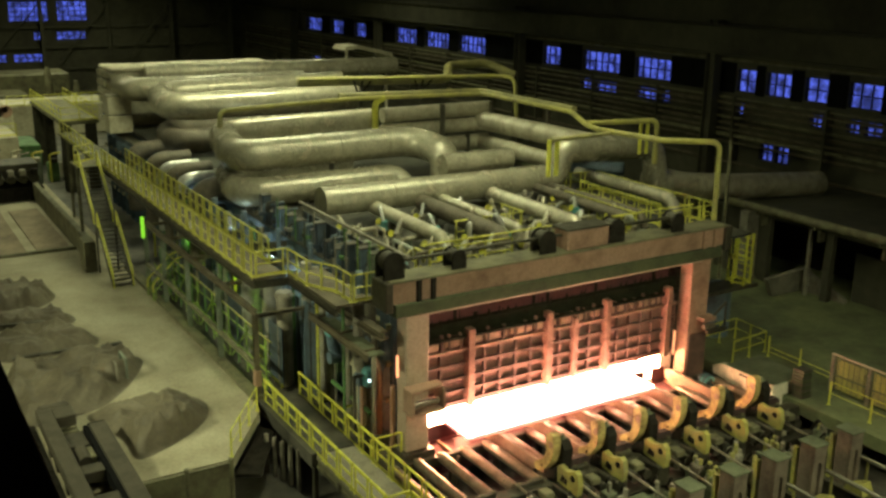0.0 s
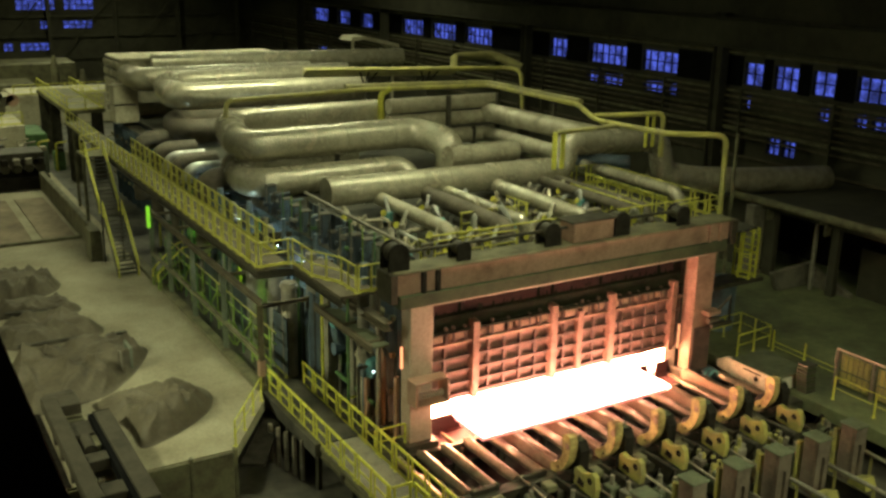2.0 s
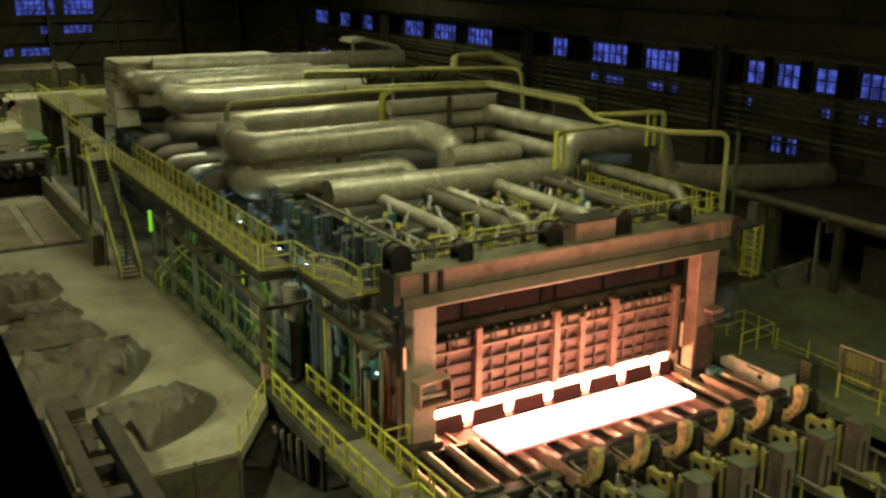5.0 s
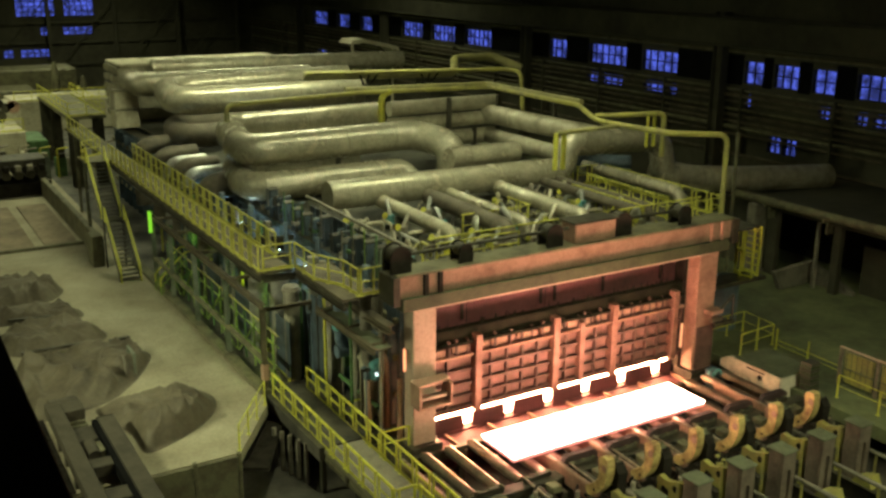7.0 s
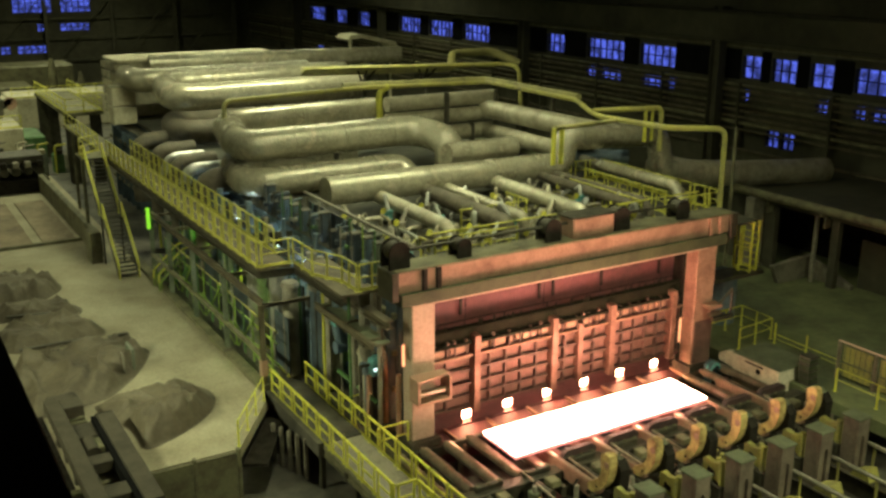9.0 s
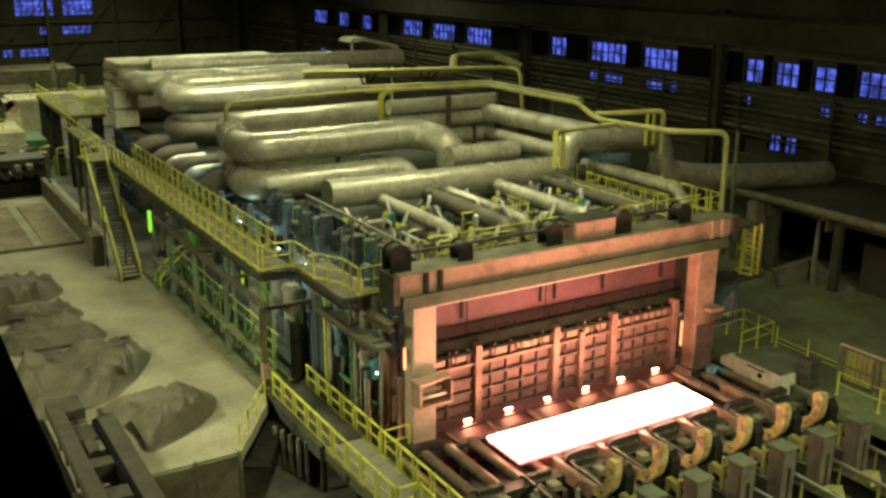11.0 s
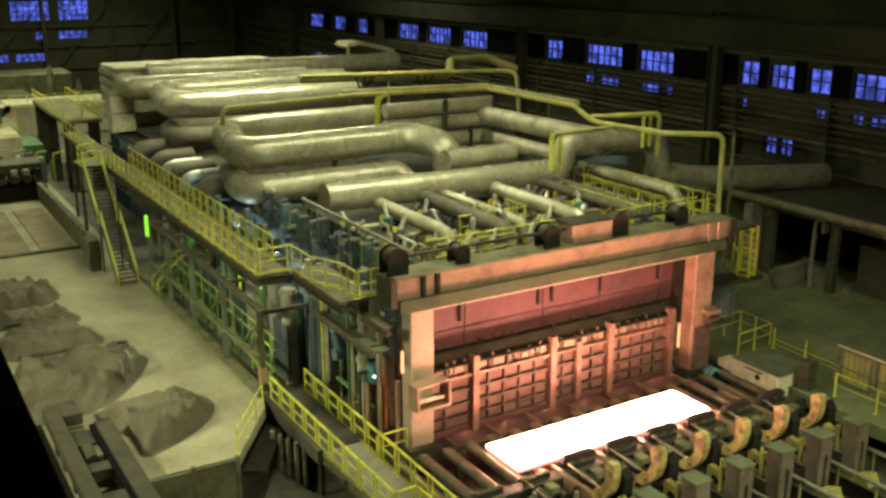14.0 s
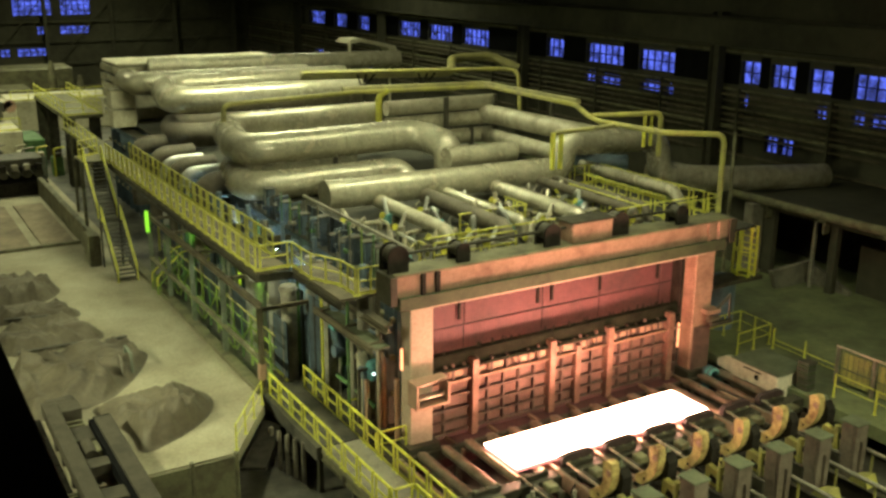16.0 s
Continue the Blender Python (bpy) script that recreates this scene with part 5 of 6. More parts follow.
def west_side():
    # upper walkway
    w = thing("upper_walkway", (-3, 20, 5.8), "dusty steel walkway along the furnace side", "walkway")
    part("deck", Geo().box(-3.75, 6.4, 5.88, -2.3, 34, 6.0, 0.01), M_BEAM, w)
    part("deck_extension", Geo().box(-2.2, 1.6, 5.88, -0.62, 6.4, 6.0, 0.01), M_BEAM, w)
    part("edge_beam", Geo().ibeam(-3.8, 6.4, 5.55, -3.55, 34, 5.87, 1, 0.03), M_DARK, w)
    part("edge_beam", Geo().ibeam(-2.25, 1.6, 5.55, -2.05, 6.4, 5.87, 1, 0.03), M_DARK, w)
    for k in range(10):
        part("bracket", Geo().prism([(-3.7, 5.86), (0.3, 5.6), (0.3, 4.8), (-0.1, 4.8), (-1.5, 5.4), (-3.7, 5.5)], 6.5 + k * 3.0, 6.6 + k * 3.0, 1), M_DARK, w)
    U = "worn yellow handrail of the upper walkway"
    railing([(-3.72, 33.5, 6.0), (-3.72, 6.45, 6.0), (-2.2, 6.45, 6.0)], U, step=1.15, paired=True, paint=M_DULL)
    railing([(-2.17, 6.4, 6.0), (-2.17, 4.4, 6.0), (-1.5, 3.0, 6.0), (-1.5, 1.7, 6.0)], U, step=0.8, paint=M_DULL)
    railing([(-2.33, 8.0, 6.0), (-2.33, 33.0, 6.0)], U, step=1.15, paired=True, paint=M_DULL)
    railing([(-1.4, 1.65, 6.0), (-0.3, 1.65, 6.0)], U, step=0.7, paint=M_DULL)
    stair(-4.55, 26.3, 0.0, 33.6, 6.0)
    railing([(-5.1, 33.7, 6.0), (-5.1, 35.0, 6.0), (-3.7, 36.0, 6.0), (-3.7, 47.0, 6.0)], U, step=1.3, paint=M_DULL)
    solid("stair_head", Geo().box(-5.2, 33.6, 5.86, -2.3, 36.0, 5.99, 0.01).box(-3.75, 36.0, 5.86, -2.3, 48, 5.99, 0.01).box(-5.1, 34.8, 0, -4.9, 35.0, 5.86).box(-3.7, 45, 0, -3.5, 45.2, 5.86), M_OLIVE, "dusty steel landing at the head of the stair", "landing")
    # lower frame along the kerb
    fr = thing("pipe_gallery_frame", (-3.3, 16, 0), "olive steel gallery frame along the furnace foot", "frame")
    ys = (7.6, 12.5, 17.4, 21.8, 25.4)
    for y in ys:
        part("column", Geo().ibeam(-3.4, y - 0.11, 0.0, -3.18, y + 0.11, 3.95, 2, 0.03), M_BEAM if y < 8 else M_STEEL, fr)
        if y < 8:
            part("foot_band", Geo().box(-3.44, y - 0.15, 0.6, -3.14, y + 0.15, 1.35, 0.01), M_RUST, fr, "red painted foot band")
        part("cross_beam", Geo().ibeam(-3.3, y - 0.08, 3.78, 0.05, y + 0.08, 3.95, 0, 0.025), M_BEAM, fr)
    part("top_beam", Geo().ibeam(-3.42, 7.4, 3.95, -3.18, 25.6, 4.2, 1, 0.03), M_BEAM, fr)
    part("lower_beam", Geo().box(-3.4, 7.6, 1.45, -3.22, 25.6, 1.62, 0.01), M_OLIVE, fr)
    part("kerb", Geo().box(-3.62, 7.4, -0.2, -3.1, 30, 0.22, 0.03), M_OLIVE, fr)
    for a, b in zip(ys, ys[1:]):
        part("brace", Geo().tube([(-2.9, a, 0.3), (-2.9, b, 1.5)], 0.05, 6), M_LIME, fr)
        part("brace", Geo().tube([(-2.75, b, 0.2), (-2.75, (a + b) / 2, 2.4)], 0.05, 6), M_LIME, fr)
        for z in (2.5, 1.95, 0.95, 0.5):
            part("inner_rail", Geo().tube([(-2.6, a, z), (-2.6, b, z)], 0.04, 6), M_YELD if z > 2.2 else M_LIME, fr)
        part("back_panel", Geo().box(-1.95, a + 0.3, 0.2, -1.9, a + (b - a) * 0.55, 2.9, 0.01), M_INK, fr)
        for k in range(4):
            y = a + (b - a) * (k + 0.5) / 4
            part("infill_post", Geo().box(-2.66, y - 0.06, 0.0, -2.6, y + 0.06, 2.5, 0.01), M_GRN if k % 2 else M_LIME, fr)
    # short stair into the gallery
    st = thing("gallery_steps", (-3.4, 23.3, 0), "short yellow-green steel steps climbing into the gallery", "stair")
    for y in (22.75, 23.85):
        part("stringer", Geo().prism([(-3.6, 0.0), (-1.9, 1.45), (-1.9, 1.2), (-3.3, 0.0)], y - 0.02, y + 0.02, 1), M_GRN, st)
        for z in (1.05, 0.55):
            part("handrail", Geo().tube([(-3.75, y, z - 0.45), (-3.75, y, z), (-2.3, y, z + 1.35), (-1.9, y, z + 1.4)], 0.05, 8, 0.12), M_YEL if z > 1 else M_LIME, st)
        for k in range(3):
            x = -3.6 + 0.7 * k
            part("baluster", Geo().box(x - 0.03, y - 0.03, 0.75 * k * 0.8, x + 0.03, y + 0.03, 1.1 + 0.62 * k, 0.008), M_LIME, st)
    for k in range(7):
        piece("tread", STEP, st, (-0.1 + k * 0.23, 0, 0.2 + k * 0.2), (0, 0, math.pi / 2))
    for y, z0, z1 in ((25.1, 3.2, 4.45),):
        solid("tube_lamp", Geo().tube([(-3.5, y, z0), (-3.5, y, z1)], 0.11, 10), M_TUBE_G, "vivid green glowing tube lamp under the walkway", "lamp")
    # unseen tubes added for the green spill, each hidden by an added shield
    for y in (11.0, 15.5, 20.5, 24.0):
        gl = thing("tube_lamp", (-1.3, y, 3.4), "unseen green fill tube behind a dark shield inside the pipe gallery", "lamp", "gallery lamps")
        part("tube", Geo().tube([(-1.3, y - 0.7, 3.4), (-1.3, y + 0.7, 3.4)], 0.06, 8), M_TUBE_L, gl)
        part("reflector", Geo().prism([(-1.48, 3.22), (-1.44, 3.22), (-1.38, 3.54), (-1.15, 3.58), (-1.15, 3.62), (-1.42, 3.58)], y - 0.8, y + 0.8, 1), M_DARK, gl)
    for y in (9.0, 13.5, 18.0, 22.5, 27.0, 31.5):
        solid("tube_lamp", Geo().tube([(-0.35, y - 0.7, 4.9), (-0.35, y + 0.7, 4.9)], 0.06, 8), M_TUBE_C, "cold white tube lamp inside the pipe gallery", "lamp", "gallery lamps")
    for y, z in ((3.2, 3.0), (6.6, 2.9), (10.6, 2.8), (14.8, 2.8)):
        lp = thing("bulkhead_lamp", (-0.2, y, z), "cold white bulkhead lamp on the furnace wall", "lamp", "bulkhead lamps")
        part("base", Geo().box(0.0, y - 0.16, z - 0.1, 0.34, y + 0.16, z + 0.1, 0.02), M_GREY, lp)
        part("glass", Geo().tube([(-0.12, y, z), (0.0, y, z)], 0.06, 10), M_TUBE_C, lp)
    rnd = random.Random(41)
    for k in range(16):
        y = 3.0 + k * 1.45
        jb = thing("junction_box", (-0.1, y, 1.2), "small grey junction box with conduit on the furnace side", "junction box", "junction boxes")
        z = 1.0 + 1.8 * rnd.random()
        part("box", Geo().box(-0.3, y - 0.25, z, 0.02, y + 0.25, z + 0.6, 0.03), (M_GREY, M_TEAL, M_GRN, M_BLUE)[k % 4], jb)
        part("conduit", Geo().tube([(-0.14, y, z + 0.6), (-0.14, y, 5.0)], 0.035, 6), M_GREY, jb)
    for z in (0.9, 3.3, 4.0):
        solid("service_pipe", Geo().tube([(-0.5, 2.0, z), (-0.5, 30, z)], 0.08 + 0.02 * z, 10), M_BLUE if z > 2 else M_GRN, "long painted service pipe along the furnace side", "pipe", "side service pipes")
    # inner longitudinal members near the front
    solid("eave_beam", Geo().ibeam(-0.98, 0.3, 4.75, -0.6, 6.4, 5.1, 1, 0.04), M_BEAM, "dusty brown eave beam beside the furnace front", "beam")
    cf = thing("cable_trough", (-0.9, 4, 4.2), "dark brown steel cable trough sloping beside the furnace", "trough")
    part("floor_plate", Geo().box(-1.38, 0.4, 4.12, -0.7, 5.8, 4.2, 0.01), M_CAP, cf, "pale green trough plate")
    part("outer_beam", Geo().ibeam(-1.55, 0.35, 4.0, -1.39, 5.9, 4.28, 1, 0.03), M_BEAM, cf)
    for k in range(3):
        part("tie", Geo().box(-1.4, 0.8 + k * 2.2, 4.21, -0.7, 0.9 + k * 2.2, 4.3, 0.01), M_BEAM, cf)
    for y in (0.8, 5.6):
        part("hanger", Geo().box(-0.95, y - 0.05, 4.2, -0.85, y + 0.05, 4.76, 0.0), M_BEAM, cf)
    for y0, y1, m in ((6.35, 7.6, M_INK), (7.65, 8.9, M_BLUE)):
        sd = thing("sheet_screen", (-0.95, y0, 0), "tall dark blue sheet screen beside the furnace", "screen", "sheet screens")
        part("sheet", Geo().box(-0.98, y0, -0.36, -0.92, y1, 4.2, 0.01), m, sd)
        part("stiffener", Geo().box(-1.02, y0 + 0.55, -0.36, -0.98, y0 + 0.65, 4.2, 0.005), M_DARK, sd)
    railing([(-1.15, 13.0, 0.0), (-1.15, 9.6, 0.0)], "yellow-green handrail beside the clad pipes", step=1.1, h=1.5)
    rs = random.Random(77)
    sp = thing("side_screen", (1.3, 7, 5.9), "blue-grey sheet screen above the furnace side", "screen")
    for k in range(16):
        y = 1.9 + k * 0.68
        part("sheet", Geo().box(1.2, y + 0.04, 5.7, 1.26, y + 0.64, 7.0, 0.01), M_INK, sp)
        part("mullion", Geo().tube([(1.0 + 0.12 * rs.random(), y + 0.2 * rs.random(), 5.2), (1.05, y + 0.2 * rs.random(), 6.4 + 0.9 * rs.random())], rs.choice((0.04, 0.06, 0.1)), 8), rs.choice((M_BLUE, M_GREY, M_DARK, M_INK, M_GRN)), sp)
    solid("edge_grating", Geo().box(0.36, 1.8, 5.7, 1.28, 49.8, 5.74, 0.0), M_DARK, "dark steel grating along the furnace edge", "grating")
    rv = random.Random(29)
    for k in range(44):
        x, y = 0.42 + 0.5 * rv.random(), 2.0 + k * 0.42
        h = (0.5 if y < 9 else 0.3) + 0.9 * rv.random()
        vc = thing("valve_cluster", (x, y, 5.7), "small pipe and valve cluster on the furnace edge", "valve", "edge valves")
        r = rv.choice((0.05, 0.07, 0.11))
        part("pipe", Geo().tube([(x, y, 5.68), (x, y, 5.7 + h), (x + 0.5, y, 5.75 + h)], r, 10, 0.12), rv.choice((M_GREY, M_BLUE, M_DARK, M_INK, M_STEEL)), vc)
        part("valve_body", Geo().box(x - 0.14, y - 0.12, 5.85 + 0.3 * h, x + 0.14, y + 0.12, 6.05 + 0.3 * h, 0.04), rv.choice((M_DARK, M_INK, M_GRN, M_GREY)), vc)
        part("flange", Geo().tube([(x, y, 5.7), (x, y, 5.76)], r + 0.07, 10), M_DARK, vc)
    rc = random.Random(53)
    for k in range(13):
        y = 2.6 + k * 1.12
        cs = thing("casing_box", (0.75, y, 5.74), "tall dark blue equipment casing on the furnace edge", "casing", "edge casings")
        hh = 0.7 + 0.7 * rc.random()
        part("body", Geo().box(0.5, y, 5.74, 0.95, y + 0.45 + 0.25 * rc.random(), 5.74 + hh, 0.03), rc.choice((M_INK, M_BLUE, M_INK, M_STEEL)), cs)
        part("cap", Geo().box(0.46, y - 0.03, 5.74 + hh, 0.99, y + 0.5, 5.79 + hh, 0.01), M_DARK, cs)
        part("conduit", Geo().tube([(0.45, y + 0.2, 5.74), (0.45, y + 0.2, 6.3 + hh)], 0.035, 6), rc.choice((M_GRN, M_GREY, M_LIME, M_DARK)), cs)
    rnd = random.Random(17)
    for k in range(40):
        y = 1.9 + k * 0.62
        x = -1.9 + 1.9 * rnd.random() if y > 8.2 else -0.9 + 0.9 * rnd.random()
        top = 5.2 + 1.6 * rnd.random()
        solid("riser_pipe", Geo().tube([(x, y, -0.4 if y < 9.5 else -0.02), (x, y, top)], rnd.choice((0.05, 0.07, 0.1, 0.16)), 10), rnd.choice((M_BLUE, M_BLUE, M_GREY, M_GRN, M_INK, M_DARK, M_SHINY)), "upright service pipe in the gallery beside the furnace", "pipe", "gallery risers")
    # near walkway over the pit
    n = thing("table_walkway", (-2.3, 0, -0.3), "dusty chequer-plate walkway across the roller table", "walkway")
    part("deck", Geo().box(-3.15, -14, -0.22, -1.45, 7.4, -0.1, 0.01), M_GREY, n)
    part("edge_beam", Geo().ibeam(-3.2, -14, -0.6, -3.0, 7.3, -0.22, 1, 0.03), M_OLIVE, n)
    part("edge_beam", Geo().ibeam(-1.6, -14, -0.6, -1.4, 7.3, -0.22, 1, 0.03), M_OLIVE, n)
    for k in range(6):
        for x in (-3.1, -1.55):
            part("leg", Geo().box(x - 0.1, -11 + k * 3.2, -2.2, x + 0.1, -10.8 + k * 3.2, -0.6), M_DARK, n)
    K = "bright yellow handrail along the table walkway"
    railing([(-3.12, 7.3, -0.1), (-3.12, -4.2, -0.1), (-3.12, -4.25, -0.1)], K, step=1.25, r=0.06, paired=True)
    railing([(-3.12, -4.3, -0.1), (-2.2, -4.3, -0.1), (-2.2, -9, -0.1)], K, step=1.2, r=0.05, paired=True)
    railing([(-1.48, 7.3, -0.1), (-1.48, -9.0, -0.1)], K, step=1.25, r=0.06, paired=True)
    railing([(-1.45, 3.4, -0.35), (0.3, 3.4, -0.35)], K, toe=False)
    railing([(-1.45, 0.2, -0.35), (-0.1, 0.2, -0.35)], K, toe=False)
    solid("side_platform", Geo().box(-1.4, -0.4, -0.55, 0.3, 9.5, -0.36, 0.02), M_DARK, "dark chequer-plate platform beside the portal column", "platform")
    railing([(-1.2, 12.6, 0.0), (-1.9, 12.6, 0.0), (-1.9, 8.2, 0.0)], "yellow-green handrail inside the gallery", step=1.3)
    # cabinet and valve stand by the portal
    v = thing("valve_stand", (-0.7, 2.6, -0.35), "dark hydraulic valve stand with teal lamp housing", "valve stand")
    part("frame", Geo().box(-1.2, 2.2, -0.36, -1.08, 2.32, 2.6).box(-0.4, 2.2, -0.36, -0.28, 2.32, 2.6).box(-1.2, 2.2, 2.5, -0.28, 2.32, 2.62), M_DARK, v)
    part("head", Geo().box(-0.75, 2.0, 2.05, -0.15, 2.6, 2.85, 0.08), M_TEAL, v)
    part("signal", Geo().tube([(-0.6, 1.97, 2.4), (-0.6, 2.0, 2.4)], 0.06, 10), M_TUBE_W, v)
    part("pipe", Geo().tube([(-0.2, 1.9, -0.3), (-0.2, 1.9, 3.0), (-0.2, 2.8, 3.4)], 0.12, 10, 0.3).tube([(-0.95, 2.0, -0.3), (-0.95, 2.0, 2.2)], 0.08, 8), M_RUST, v)
    solid("hot_pipe", Geo().tube([(-0.12, 0.9, -0.36), (-0.12, 0.9, 2.5)], 0.11, 10), M_RUST, "rust-brown upright pipe next to the portal column", "pipe")
    # retaining wall of the pit
    rw = thing("pit_wall", (-10, 2.7, -2.2), "grey steel panels and posts along the pit edge", "wall", kind="structure")
    for k in range(6):
        x = -6.3 - k * 1.75
        part("pit_panel", Geo().box(x - 1.68, 2.62, -2.2, x - 0.07, 2.72, -0.04, 0.02), M_OLIVE, rw)
        part("pit_post", Geo().box(x - 0.07, 2.55, -2.2, x + 0.07, 2.78, 0.12, 0.02), M_OLIVE, rw)
    dr = thing("pit_cover", (-4.8, 4.6, 0), "dark sloping steel cover at the pit corner", "cover")
    part("plate", Geo().prism([(-6.1, 2.9), (-3.75, 6.3), (-3.3, 5.6), (-5.2, 2.4)], -0.9, -0.75, 2), M_SOOT_SHADE, dr)
    railing([(-6.15, 3.0, 0.0), (-3.8, 6.4, 0.0)], "thin olive handrail at the pit corner", step=1.4, toe=False, r=0.03)
    for k in range(5):
        solid("pit_stanchion", Geo().box(-4.08 + 0.15 * k, 4.83 - k * 0.5, -2.2, -3.92 + 0.15 * k, 4.97 - k * 0.5, -0.38), M_GREY, "pale steel stanchion in the pit under the walkway", "stanchion", "pit stanchions")


def tarp(pts, h, seed, label, lean=0.0):
    """A cloth thrown over machinery: a soft-topped heap with hanging folds inside a loose outline on the floor."""
    rnd = random.Random(seed)
    cx, cy = sum(p[0] for p in pts) / len(pts), sum(p[1] for p in pts) / len(pts)
    n = len(pts)
    rings, spokes = 44, 132
    drape = [(rnd.uniform(0, 2 * math.pi), rnd.uniform(0.05, 0.14), rnd.uniform(0.3, 1.0)) for _ in range(22)]
    way, bow = rnd.uniform(0.4, 1.0), rnd.uniform(0.1, 0.2)
    vs, fs = [], []
    for j in range(rings + 1):
        for i in range(spokes):
            s = n * i / spokes
            k, f = int(s), s - int(s)
            p0, p1, p2, p3 = (Vector((*pts[(k + q) % n], 0)) for q in (-1, 0, 1, 2))
            rim = 0.5 * ((2 * p1) + (p2 - p0) * f + (2 * p0 - 5 * p1 + 4 * p2 - p3) * f ** 2 + (3 * p1 - p0 - 3 * p2 + p3) * f ** 3)
            r = j / rings
            a = 2 * math.pi * i / spokes
            q = Vector((cx, cy, 0)).lerp(rim, r)
            w = noise.noise((q.x * 0.9, q.y * 0.9, seed))
            top = 0.8 + 0.4 * noise.noise((q.x * 0.42 + seed, q.y * 0.42, 3.0)) + lean * (q.x - cx) / 3
            skirt = max(0.0, min(1.0, (1.0 - r) / (0.34 + 0.16 * w)))
            z = top * (skirt * skirt * (3 - 2 * skirt)) ** 0.8
            hang = sum(g * math.exp(-(math.remainder(a - o + 0.25 * w, 2 * math.pi) / wd) ** 2) for o, wd, g in drape)
            z += 0.24 * (hang - 0.9) * min(1, max(0, r - 0.25) * 2.2) * min(1, (1 - r) * 2.6)
            u, v = q.x - cx, q.y - cy
            d = u * math.cos(way) + v * math.sin(way)
            e = -u * math.sin(way) + v * math.cos(way)
            f = 0.75 * d + bow * e * e * 0.5 + 0.55 * noise.noise((q.x * 0.5, q.y * 0.5, seed + 7.0))
            ridge = (1 - abs(math.sin(math.pi * f))) ** 2.2
            z += 0.75 * ridge * max(0.0, 0.2 + 1.2 * noise.noise((q.x * 0.45 + 9, q.y * 0.45, seed))) * min(1, (1 - r) * 3.5)
            g2 = 1.5 * (d * 0.5 - e * 0.85) + 0.8 * noise.noise((q.x * 0.6 + 4, q.y * 0.6, seed + 5.0))
            z += 0.3 * (1 - abs(math.sin(math.pi * g2))) ** 3 * max(0.0, 0.15 + 1.3 * noise.noise((q.x * 0.55, q.y * 0.55 + 6, seed + 2.0))) * min(1, (1 - r) * 5)
            z -= 0.45 * max(0.0, noise.noise((q.x * 0.7, q.y * 0.7, seed + 3.0)) - 0.1) * min(1, (1 - r) * 3)
            z += 0.015 * noise.noise((q.x * 3, q.y * 3, seed + 1.0)) * min(1, (1 - r) * 6)
            vs.append(Vector((q.x, q.y, max(0.012, h * z))))
    for j in range(rings):
        for i in range(spokes):
            b, c = j * spokes + i, j * spokes + (i + 1) % spokes
            fs.append((b, c, c + spokes, b + spokes))
    g = Geo().add(vs, fs, True)
    edge = vs[rings * spokes:]
    g.add(edge + [Vector((p.x, p.y, -0.002)) for p in edge], [(i, (i + 1) % spokes, (i + 1) % spokes + spokes, i + spokes) for i in range(spokes)])
    th = thing("tarpaulin", (cx, cy, 0), label, "tarpaulin", "tarpaulin heaps")
    part("cloth", g, M_TARP, th)
    return th


